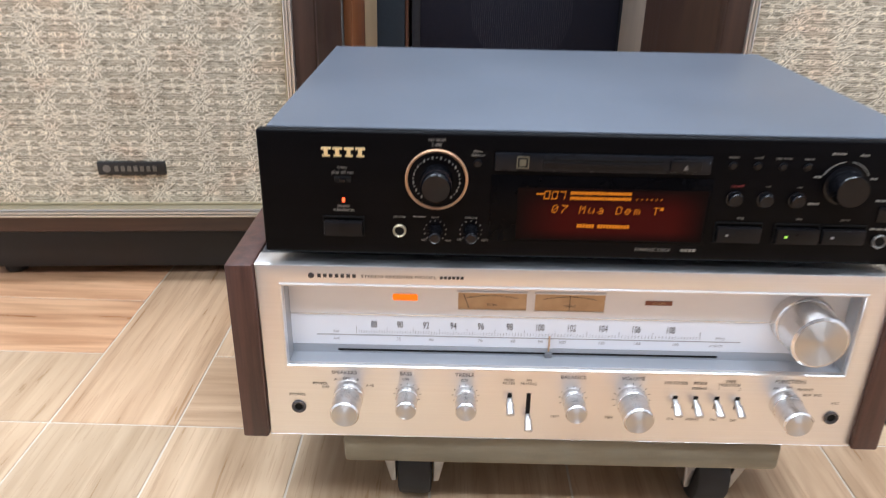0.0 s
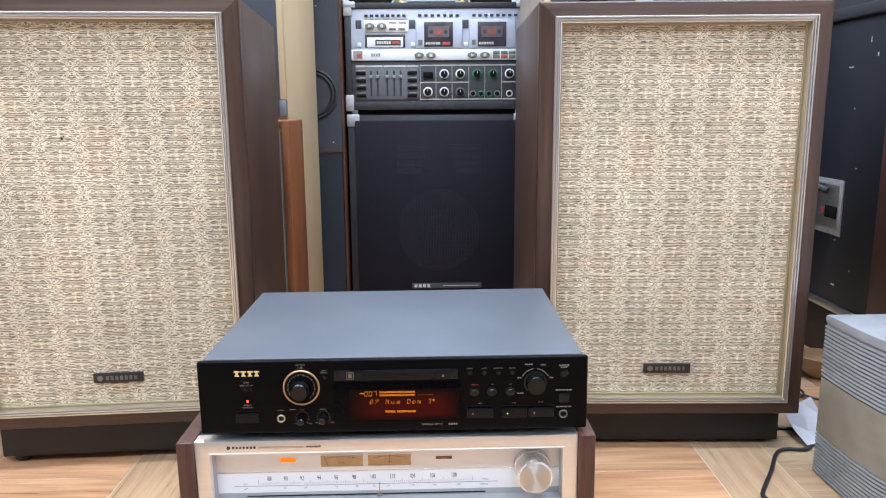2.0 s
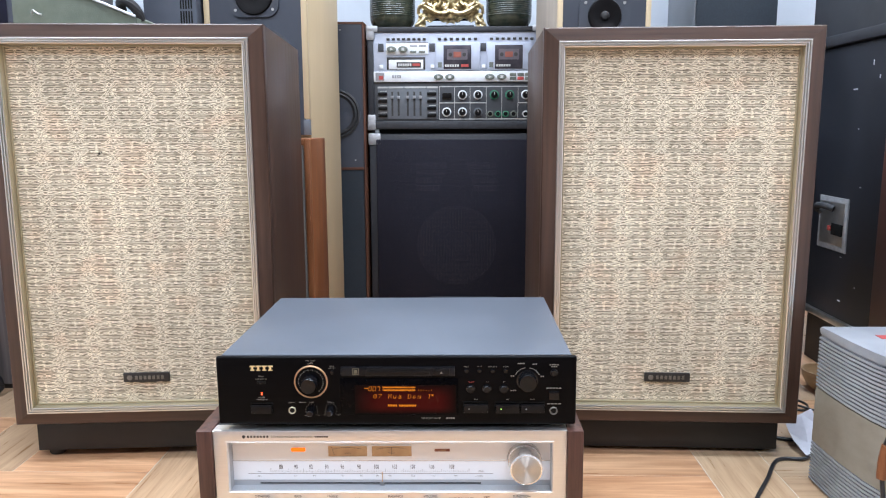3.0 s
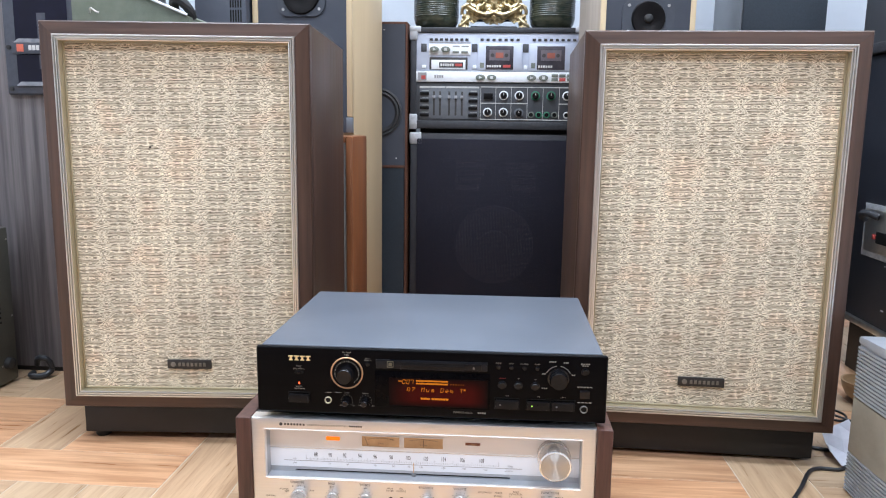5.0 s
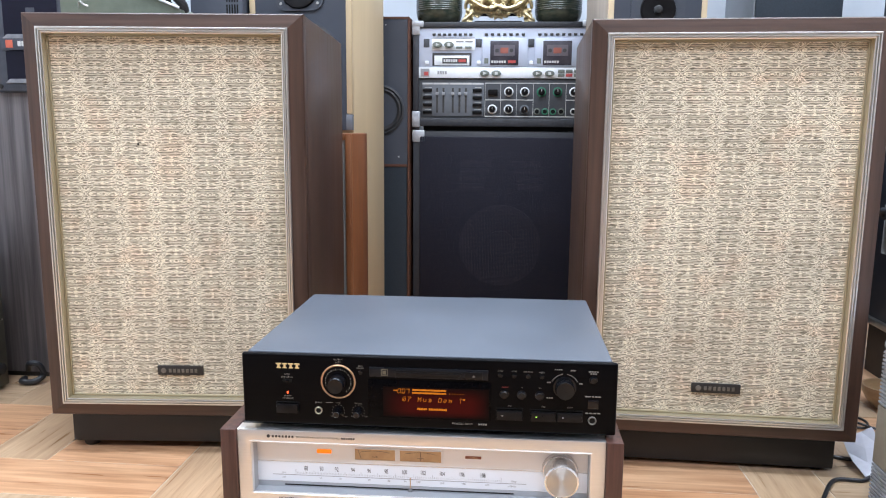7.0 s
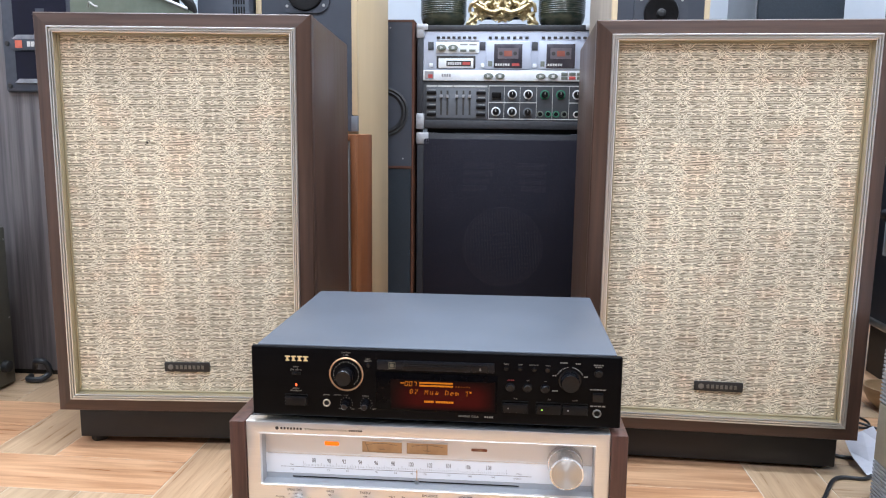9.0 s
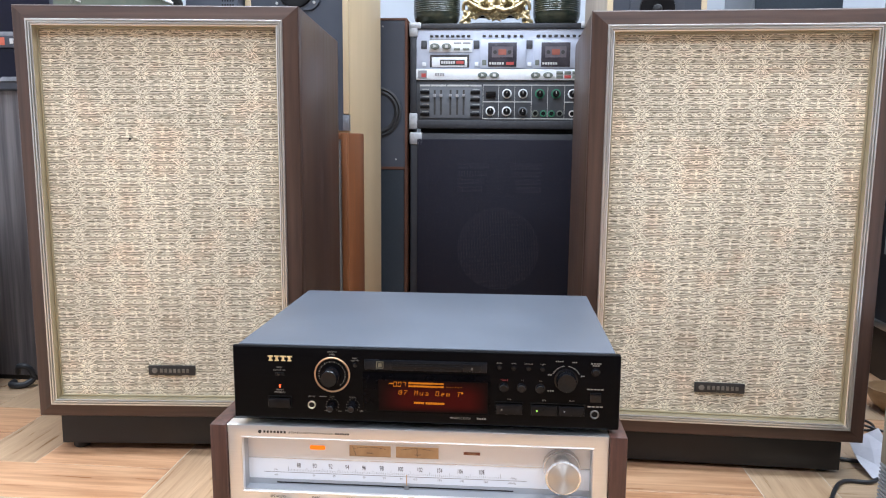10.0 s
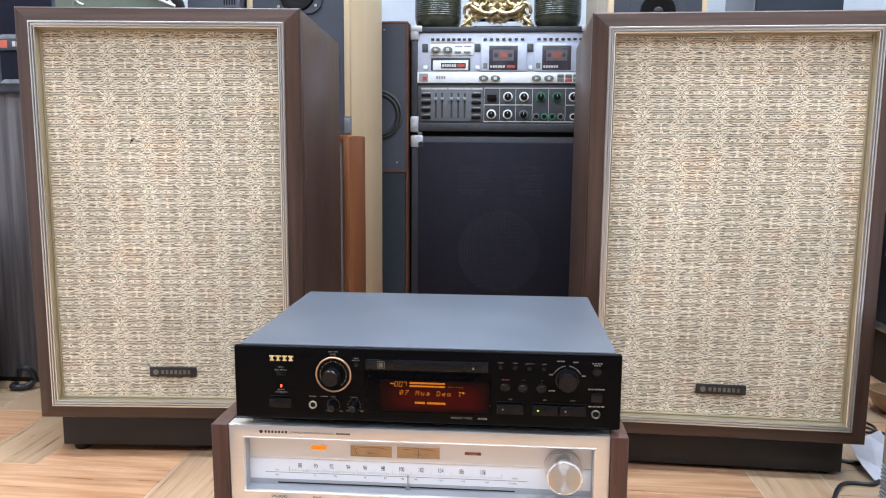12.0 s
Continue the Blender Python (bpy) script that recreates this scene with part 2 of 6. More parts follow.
# the woven figure, in millimetres from a star's heart
STAR_STROKES = ((0.6, 0.6, 7.5, 9.5), (2.6, 6.0, 8.0, 13.2), (5.2, 3.4, 12.5, 10.0), (8.0, 13.2, 17.5, 13.0), (12.5, 10.0, 17.5, 13.0), (4.0, 0.8, 12.0, 3.2), (12.0, 3.2, 16.5, 2.2),
                (17.5, 13.0, 23.0, 10.6), (23.0, 10.6, 30.5, 11.2), (5.5, 19.2, 14.0, 17.4), (14.0, 17.4, 24.5, 18.9), (4.0, 15.6, 15.0, 15.2))
STAR_RINGS = ((0.0, 8.6, 2.8, 3.4), (0.0, 19.2, 4.2, 2.3), (30.5, 0.0, 3.2, 2.9), (24.6, 0.0, 1.9, 1.8), (20.2, 0.0, 1.2, 1.1), (30.5, 12.9, 1.6, 1.2), (27.6, 19.2, 1.8, 1.5), (30.5, 17.4, 1.0, 1.0), (8.2, 0.0, 2.6, 1.1))
CLOTH_DARK, CLOTH_MID, CLOTH_PALE = (0.100, 0.081, 0.051), (0.44, 0.364, 0.258), (0.98, 0.87, 0.675)
CLOTH = grille_cloth()
WALNUT = surface("dark_walnut_vinyl", (0.030, 0.015, 0.010), (0.092, 0.049, 0.033), (75, 75, 3.0), 0.36, bump=0.12, fine=300, low=0.28, high=0.72)
WALNUT_H = surface("dark_walnut_vinyl_across", (0.030, 0.015, 0.010), (0.092, 0.049, 0.033), (3.0, 75, 75), 0.36, bump=0.12, fine=300, low=0.28, high=0.72)
SILVER_TRIM = surface("champagne_trim", (0.80, 0.77, 0.72), (0.87, 0.84, 0.79), (2, 2, 2), 0.30, metal=0.9, spread=0.04)
GOLD_TRIM = surface("aged_gold_trim", (0.47, 0.41, 0.28), (0.56, 0.49, 0.35), (3, 3, 3), 0.36, metal=0.7, spread=0.04)
BLACK_PAINT = surface("black_paint", (0.006, 0.005, 0.005), (0.012, 0.011, 0.011), (12, 12, 12), 0.5, bump=0.1)
BLACK_RUBBER = surface("black_rubber", (0.012, 0.012, 0.012), (0.022, 0.021, 0.021), (40, 40, 40), 0.6, bump=0.2)
ALUMINIUM = surface("brushed_aluminium", (0.80, 0.785, 0.77), (0.84, 0.825, 0.81), (2, 200, 1600), 0.36, metal=1.0, spread=0.06)
POLISHED = surface("polished_aluminium", (0.84, 0.83, 0.81), (0.90, 0.89, 0.87), (30, 30, 30), 0.2, metal=1.0, spread=0.05)
ROSEWOOD = surface("rosewood_veneer", (0.035, 0.014, 0.010), (0.115, 0.048, 0.034), (110, 110, 7), 0.4, bump=0.15, low=0.3, high=0.7)
DARK_SLOT = surface("dark_gap", (0.003, 0.003, 0.003), (0.005, 0.005, 0.005), (20, 20, 20), 0.6, spec=0.2)
DIAL_WHITE = surface("silver_dial_plate", (0.80, 0.84, 0.90), (0.83, 0.87, 0.93), (3, 3, 30), 0.32)
DIAL_TOP = surface("silver_upper_dial", (0.78, 0.76, 0.75), (0.81, 0.79, 0.78), (3, 3, 30), 0.3, metal=0.15)
DIAL_BAND = surface("grey_dial_band", (0.40, 0.42, 0.45), (0.46, 0.48, 0.51), (6, 6, 80), 0.4)
METER_FACE = surface("amber_meter_face", (0.50, 0.30, 0.15), (0.60, 0.38, 0.20), (60, 60, 60), 0.45)
INK = surface("dark_print", (0.03, 0.028, 0.028), (0.045, 0.04, 0.04), (90, 90, 90), 0.6)
INK_GREY = surface("grey_print", (0.24, 0.24, 0.25), (0.30, 0.30, 0.31), (90, 90, 90), 0.6)
WHITE_PRINT = surface("pale_print", (0.50, 0.50, 0.48), (0.58, 0.58, 0.56), (90, 90, 90), 0.6)
PRINT_DIM = surface("dull_deck_print", (0.20, 0.185, 0.16), (0.27, 0.25, 0.22), (90, 90, 90), 0.6)
NORTH_PAINT = surface("cool_white_wall_paint", (0.41, 0.44, 0.48), (0.47, 0.50, 0.54), (3, 3, 3), 0.7, bump=0.15, fine=150)
GOLD_PRINT = surface("gold_print", (0.80, 0.62, 0.30), (0.90, 0.74, 0.42), (60, 60, 60), 0.35, metal=0.4)
FACE_BLACK = surface("black_anodised_face", (0.0016, 0.0014, 0.0018), (0.0028, 0.0025, 0.0030), (6, 6, 200), 0.36, bump=0.02, spread=0.06, spec=0.07)
COPPER_RING = surface("copper_gilt_ring", (0.55, 0.31, 0.17), (0.66, 0.40, 0.24), (60, 60, 60), 0.34, metal=0.8)
COVER = surface("blue_grey_lacquered_steel", (0.080, 0.091, 0.110), (0.095, 0.107, 0.128), (9, 9, 9), 0.42, bump=0.10, fine=1500, spread=0.05)
GLOSS_BLACK = surface("gloss_black_plastic", (0.0012, 0.0011, 0.0016), (0.002, 0.0019, 0.0026), (30, 30, 30), 0.2, spread=0.05, spec=0.06)
GLOSS_KEY = surface("gloss_black_key", (0.003, 0.003, 0.004), (0.005, 0.005, 0.006), (30, 30, 30), 0.14, spread=0.04, spec=0.30)
WINDOW_RED = surface("dark_red_window", (0.003, 0.0006, 0.0006), (0.006, 0.001, 0.001), (30, 30, 40), 0.15, spread=0.04, spec=0.10)
AMBER_GLOW = glow("amber_segments", (1.0, 0.29, 0.02), 0.55)
ORANGE_LAMP = glow("orange_lamp", (1.0, 0.19, 0.012), 1.15)
RED_LED = glow("red_led", (1.0, 0.10, 0.03), 3.0)
GREEN_LED = glow("green_led", (0.45, 0.9, 0.12), 1.2)
BOARD = surface("worn_painted_board", (0.165, 0.142, 0.095), (0.26, 0.225, 0.155), (6, 20, 40), 0.7, bump=0.3, fine=200)
STEEL = surface("galvanised_steel", (0.50, 0.49, 0.47), (0.62, 0.61, 0.59), (40, 40, 40), 0.35, metal=1.0)
WALL_PAINT = surface("white_wall_paint", (0.62, 0.63, 0.65), (0.68, 0.69, 0.71), (3, 3, 3), 0.7, bump=0.15, fine=150)
CEILING_PAINT = surface("white_ceiling_paint", (0.80, 0.80, 0.80), (0.84, 0.84, 0.84), (3, 3, 3), 0.8)
GROUT = surface("pale_grout", (0.52, 0.45, 0.36), (0.62, 0.55, 0.45), (30, 30, 30), 0.75, bump=0.2)
TEAK = surface("orange_teak", (0.17, 0.056, 0.019), (0.27, 0.098, 0.036), (30, 30, 3), 0.42, bump=0.1)
PALE_PLY = surface("pale_maple_veneer", (0.53, 0.40, 0.24), (0.60, 0.46, 0.285), (9, 9, 1.4), 0.5, bump=0.1)
BAFFLE = surface("slate_baffle_paint", (0.038, 0.043, 0.058), (0.048, 0.054, 0.070), (10, 10, 10), 0.55, bump=0.15)
NAVY_CLOTH = surface("dark_navy_cloth", (0.012, 0.018, 0.026), (0.020, 0.028, 0.038), (200, 200, 200), 0.8, bump=0.3)
TOLEX = surface("black_tolex", (0.022, 0.023, 0.028), (0.036, 0.037, 0.043), (120, 120, 120), 0.55, bump=0.6, fine=500)
CAP_METAL = surface("scuffed_corner_cap", (0.40, 0.41, 0.43), (0.58, 0.59, 0.61), (60, 60, 60), 0.4, metal=0.5)
SILVER_PLASTIC = surface("silver_plastic", (0.48, 0.52, 0.62), (0.53, 0.57, 0.67), (30, 30, 30), 0.4, metal=0.1)
WHITE_PLASTIC = surface("white_plastic", (0.72, 0.74, 0.76), (0.80, 0.82, 0.84), (40, 40, 40), 0.4)
DARK_PANEL = surface("charcoal_panel", (0.045, 0.048, 0.055), (0.060, 0.064, 0.072), (30, 30, 30), 0.5)
OLIVE_KEY = surface("olive_key", (0.12, 0.135, 0.115), (0.16, 0.175, 0.15), (60, 60, 60), 0.5)
GREEN_RING = surface("green_ring", (0.02, 0.16, 0.09), (0.03, 0.21, 0.12), (60, 60, 60), 0.45)
TAPE_WINDOW = surface("smoked_window", (0.040, 0.036, 0.045), (0.065, 0.058, 0.070), (30, 30, 30), 0.2)
TAPE_RED = surface("red_label", (0.38, 0.05, 0.045), (0.46, 0.075, 0.065), (60, 60, 60), 0.5)
VASE_GLAZE = surface("dark_green_glaze", (0.020, 0.030, 0.022), (0.060, 0.062, 0.040), (26, 26, 60), 0.22, spread=0.08)
GILT = surface("gilt_bronze", (0.26, 0.20, 0.10), (0.74, 0.62, 0.38), (60, 60, 60), 0.34, metal=0.9, bump=0.5, fine=160)
GREY_OAK = surface("grey_wood_laminate", (0.050, 0.046, 0.049), (0.215, 0.195, 0.198), (60, 60, 2.0), 0.5, bump=0.1, low=0.3, high=0.72)
SLATE_PLASTIC = surface("slate_plastic", (0.034, 0.039, 0.054), (0.050, 0.056, 0.072), (60, 60, 60), 0.5, bump=0.3)
OLIVE_METAL = surface("olive_hammered_metal", (0.105, 0.125, 0.090), (0.14, 0.16, 0.12), (30, 30, 30), 0.5, bump=0.3)
KHAKI_METAL = surface("grey_olive_metal", (0.075, 0.075, 0.060), (0.105, 0.105, 0.085), (30, 30, 30), 0.45, bump=0.2)
RED_MAHOGANY = surface("red_mahogany", (0.060, 0.019, 0.012), (0.115, 0.038, 0.024), (16, 16, 2.5), 0.4, bump=0.1)
GREY_RIB = surface("silver_grey_plastic", (0.24, 0.25, 0.27), (0.29, 0.30, 0.32), (20, 20, 20), 0.45, bump=0.1)
BEIGE_MESH = surface("taupe_grille_mesh", (0.21, 0.185, 0.145), (0.28, 0.25, 0.20), (12, 12, 20), 0.6, bump=0.4, fine=900)
STEREO_RED = surface("brown_red_tab", (0.20, 0.060, 0.030), (0.26, 0.085, 0.045), (60, 60, 60), 0.4)
SLOT_GREY = surface("dark_grey_slot", (0.005, 0.0055, 0.0075), (0.009, 0.010, 0.013), (30, 30, 30), 0.28, spec=0.2)
METER_DIM = surface("dull_gold_emblem", (0.10, 0.09, 0.06), (0.14, 0.125, 0.08), (60, 60, 60), 0.4)
PAPER = surface("white_paper", (0.50, 0.50, 0.55), (0.60, 0.60, 0.65), (20, 20, 20), 0.8)
CONE = surface("dark_cone_paper", (0.018, 0.018, 0.020), (0.032, 0.032, 0.034), (80, 80, 80), 0.6, bump=0.3)
CASE_BLACK = surface("scuffed_black_laminate", (0.008, 0.009, 0.014), (0.016, 0.018, 0.026), (8, 8, 8), 0.45, bump=0.15)
TAN_WOOD = surface("tan_turned_wood", (0.30, 0.185, 0.095), (0.40, 0.26, 0.14), (20, 20, 60), 0.45)
CABLE_BLACK = surface("black_cable_sheath", (0.012, 0.013, 0.016), (0.022, 0.023, 0.027), (60, 60, 60), 0.4)
SMOKE_GREY = surface("smoke_grey_plastic", (0.11, 0.095, 0.11), (0.14, 0.125, 0.14), (60, 60, 60), 0.4)
CASS_RED = surface("faded_red_label", (0.27, 0.075, 0.05), (0.33, 0.10, 0.07), (60, 60, 60), 0.5)
SLIDER_GREY = surface("slider_bank_grey", (0.115, 0.125, 0.14), (0.14, 0.15, 0.165), (60, 60, 60), 0.5)
SLATE_PLATE = surface("slate_plate", (0.042, 0.047, 0.060), (0.055, 0.061, 0.075), (40, 40, 40), 0.5)
TAUPE_PLY = surface("grey_maple_side", (0.33, 0.28, 0.23), (0.42, 0.36, 0.30), (24, 24, 2.2), 0.5)
GREY_CLOTH = surface("grey_cloth", (0.20, 0.19, 0.18), (0.28, 0.27, 0.26), (300, 300, 300), 0.85, bump=0.4)
SLATE_SIDE = surface("slate_grey_side", (0.13, 0.14, 0.155), (0.17, 0.18, 0.195), (10, 10, 10), 0.5)
EMBLEM_ORANGE = surface("orange_emblem", (0.50, 0.10, 0.055), (0.58, 0.13, 0.075), (60, 60, 60), 0.5)


def tile_surface(name, reddish):
    """Glazed plank tile with printed wood grain; each tile its own tone between pale oak and reddish oak."""
    m, nodes, links, p = base(name)
    q = lambda op, a, b=None, c=None: calc(nodes, links, op, a, b, c)
    co, oi = nodes.new("ShaderNodeTexCoord"), nodes.new("ShaderNodeObjectInfo")
    rnd = oi.outputs["Random"]
    cb = nodes.new("ShaderNodeCombineXYZ")
    links.new(q("MULTIPLY", rnd, 23.0), cb.inputs[0]), links.new(q("MULTIPLY", rnd, 41.0), cb.inputs[1]), links.new(q("MULTIPLY", rnd, 13.0), cb.inputs[2])
    ad = nodes.new("ShaderNodeVectorMath")
    links.new(co.outputs["Object"], ad.inputs[0]), links.new(cb.outputs[0], ad.inputs[1])

    def grain(sx, sy, detail, dist):
        mp = nodes.new("ShaderNodeMapping")
        mp.inputs["Scale"].default_value = (sx, sy, 1)
        links.new(ad.outputs[0], mp.inputs["Vector"])
        n = nodes.new("ShaderNodeTexNoise")
        n.inputs["Scale"].default_value, n.inputs["Detail"].default_value, n.inputs["Distortion"].default_value = 1.0, detail, dist
        links.new(mp.outputs[0], n.inputs["Vector"])
        return n.outputs["Fac"]

    broad, streak, fine = grain(2.2, 16.0, 3.0, 0.8), grain(5.0, 75.0, 5.0, 0.6), grain(14.0, 420.0, 3.0, 0.2)
    r1 = nodes.new("ShaderNodeValToRGB")
    e = r1.color_ramp.elements
    e[0].position, e[0].color = 0.30, (0.330, 0.215, 0.122, 1)
    e[1].position, e[1].color = 0.66, (0.545, 0.395, 0.255, 1)
    links.new(q("ADD", q("MULTIPLY", streak, 0.6), q("MULTIPLY", broad, 0.4)), r1.inputs[0])
    r2 = nodes.new("ShaderNodeValToRGB")
    e = r2.color_ramp.elements
    e[0].position, e[0].color = 0.32, (0.33, 0.135, 0.055, 1)
    e[1].position, e[1].color = 0.64, (0.74, 0.435, 0.245, 1)
    links.new(q("ADD", q("MULTIPLY", streak, 0.55), q("MULTIPLY", broad, 0.45)), r2.inputs[0])
    mx = nodes.new("ShaderNodeMix")
    mx.data_type = "RGBA"
    links.new(q("MINIMUM", 1.0, q("MAXIMUM", 0.0, q("ADD", reddish, q("MULTIPLY", q("SUBTRACT", q("FRACT", q("MULTIPLY", rnd, 7.31)), 0.5), 0.4)))), mx.inputs["Factor"])
    links.new(r1.outputs[0], mx.inputs["A"]), links.new(r2.outputs[0], mx.inputs["B"])
    hs = nodes.new("ShaderNodeHueSaturation")
    links.new(q("ADD", 0.90, q("MULTIPLY", q("FRACT", q("MULTIPLY", rnd, 3.77)), 0.18)), hs.inputs["Value"])
    links.new(mx.outputs["Result"], hs.inputs["Color"])
    dk = nodes.new("ShaderNodeMix")
    dk.data_type, dk.blend_type = "RGBA", "MULTIPLY"
    links.new(q("MULTIPLY", q("GREATER_THAN", fine, 0.60), 0.28), dk.inputs["Factor"])
    links.new(hs.outputs[0], dk.inputs["A"])
    dk.inputs["B"].default_value = (0.62, 0.50, 0.42, 1)
    links.new(dk.outputs["Result"], p.inputs["Base Color"])
    links.new(q("ADD", 0.22, q("MULTIPLY", streak, 0.16)), p.inputs["Roughness"])
    b = nodes.new("ShaderNodeBump")
    b.inputs["Strength"].default_value, b.inputs["Distance"].default_value = 0.15, 0.0006
    links.new(streak, b.inputs["Height"])
    links.new(b.outputs[0], p.inputs["Normal"])
    return m


TILE_PALE, TILE_RED = tile_surface("pale_wood_look_tile", 0.12), tile_surface("reddish_wood_look_tile", 1.0)
WALL_DIM = surface("reflection_dimming_wall", (0.16, 0.145, 0.135), (0.20, 0.18, 0.17), (3, 3, 3), 0.75, bump=0.1)

REVEAL = surface("window_reveal_grey", (0.38, 0.38, 0.39), (0.44, 0.44, 0.45), (20, 20, 20), 0.4)
EDGE_BROWN = surface("dark_teak_edge", (0.085, 0.032, 0.018), (0.12, 0.048, 0.028), (20, 20, 4), 0.45)
NAVY_DEEP = surface("deep_navy_hollow", (0.004, 0.004, 0.012), (0.007, 0.007, 0.020), (10, 10, 10), 0.5, spec=0.2)


SLATE_LIP = surface("pale_slate_lip", (0.10, 0.105, 0.12), (0.22, 0.22, 0.23), (40, 40, 40), 0.45)


def dotted_grille():
    """Fine perforated black cloth: a tight field of pinholes."""
    m, nodes, links, p = base("perforated_grille")
    co, vo = nodes.new("ShaderNodeTexCoord"), nodes.new("ShaderNodeTexVoronoi")
    mp = nodes.new("ShaderNodeMapping")
    mp.inputs["Scale"].default_value = (210, 1, 250)
    links.new(co.outputs["Object"], mp.inputs["Vector"])
    links.new(mp.outputs[0], vo.inputs["Vector"])
    vo.inputs["Scale"].default_value, vo.inputs["Randomness"].default_value = 1.0, 0.25
    ramp = nodes.new("ShaderNodeValToRGB")
    e = ramp.color_ramp.elements
    e[0].position, e[0].color = 0.22, (0.007, 0.007, 0.011, 1)
    e[1].position, e[1].color = 0.52, (0.018, 0.017, 0.028, 1)
    links.new(vo.outputs["Distance"], ramp.inputs[0])
    links.new(ramp.outputs[0], p.inputs["Base Color"])
    b = nodes.new("ShaderNodeBump")
    b.inputs["Strength"].default_value, b.inputs["Distance"].default_value = 0.5, 0.001
    links.new(vo.outputs["Distance"], b.inputs["Height"])
    links.new(b.outputs[0], p.inputs["Normal"])
    p.inputs["Roughness"].default_value = 0.7
    p.inputs["Specular IOR Level"].default_value = 0.2
    hole = nodes.new("ShaderNodeMapRange")
    hole.inputs["From Min"].default_value, hole.inputs["From Max"].default_value = 0.20, 0.42
    hole.inputs["To Min"].default_value, hole.inputs["To Max"].default_value = 0.35, 1.0
    links.new(vo.outputs["Distance"], hole.inputs["Value"])
    links.new(hole.outputs[0], p.inputs["Alpha"])
    return m


PERFORATED = dotted_grille()

# ---- room ----
X0, X1, Y0, Y1, H = -1.75, 2.05, -2.2, 2.42, 2.75


def wall(name, x0, x1, y0, y1, z0=0.0, z1=H, mt=None, label="plain white painted plaster wall of the room"):
    return solid(name, box(x0, x1, y0, y1, z0, z1), mt or WALL_PAINT, label, "wall", kind="structure")


wall("wall_north", X0 - 0.12, X1 + 0.12, Y1, Y1 + 0.12, mt=NORTH_PAINT, label="plain cool white painted wall of the room")
# never in view; kept dark so metal and black faces mirror less light
wall("wall_south", X0 - 0.12, X1 + 0.12, Y0 - 0.12, Y0, mt=WALL_DIM, label="plain dark brown unseen wall, added to dim reflections")
wall("wall_west", X0 - 0.12, X0, Y0, Y1)
wall("wall_east", X1, X1 + 0.12, Y0, Y1)
solid("ceiling", box(X0 - 0.12, X1 + 0.12, Y0 - 0.12, Y1 + 0.12, H, H + 0.1), CEILING_PAINT, "plain white painted ceiling", "ceiling", kind="structure")
floor = solid("floor", box(X0 - 0.12, X1 + 0.12, Y0 - 0.12, Y1 + 0.12, -0.1, -0.0009), GROUT, "wood-look plank tiles laid in a weave with pale joints", "floor", kind="structure")


# ---- ceiling lights ----
def ceiling_light(x, y):
    t = thing("ceiling_light", pose(x, y, H), "long white unseen ceiling light with a glowing diffuser", "ceiling light", "ceiling lights")
    part("housing", box(-0.62, 0.62, -0.16, 0.16, -0.05, 0.0, 0.004), WHITE_PLASTIC, t)
    part("diffuser", box(-0.60, 0.60, -0.14, 0.14, -0.058, -0.0505, 0.002), LIGHT_FACE, t, "glowing white diffuser")
    lamp = new("ceiling_lamp", bpy.data.lights.new("ceiling_lamp", "AREA"))
    lamp.data.shape, lamp.data.size, lamp.data.size_y, lamp.data.energy, lamp.data.color = "RECTANGLE", 1.2, 0.28, LAMP_WATTS, LAMP_COLOUR
    lamp.matrix_basis = pose(x, y, H - 0.064)


LIGHT_FACE = glow("light_diffuser", (1.0, 0.98, 0.95), 3.0)
# all out of view; the y 1.5 pair is added to brighten the back
for lx, ly in ((-0.75, -0.9), (0.95, -0.9), (-0.75, 0.45), (0.95, 0.45), (-0.75, 1.5), (0.95, 1.5)):
    ceiling_light(lx, ly)


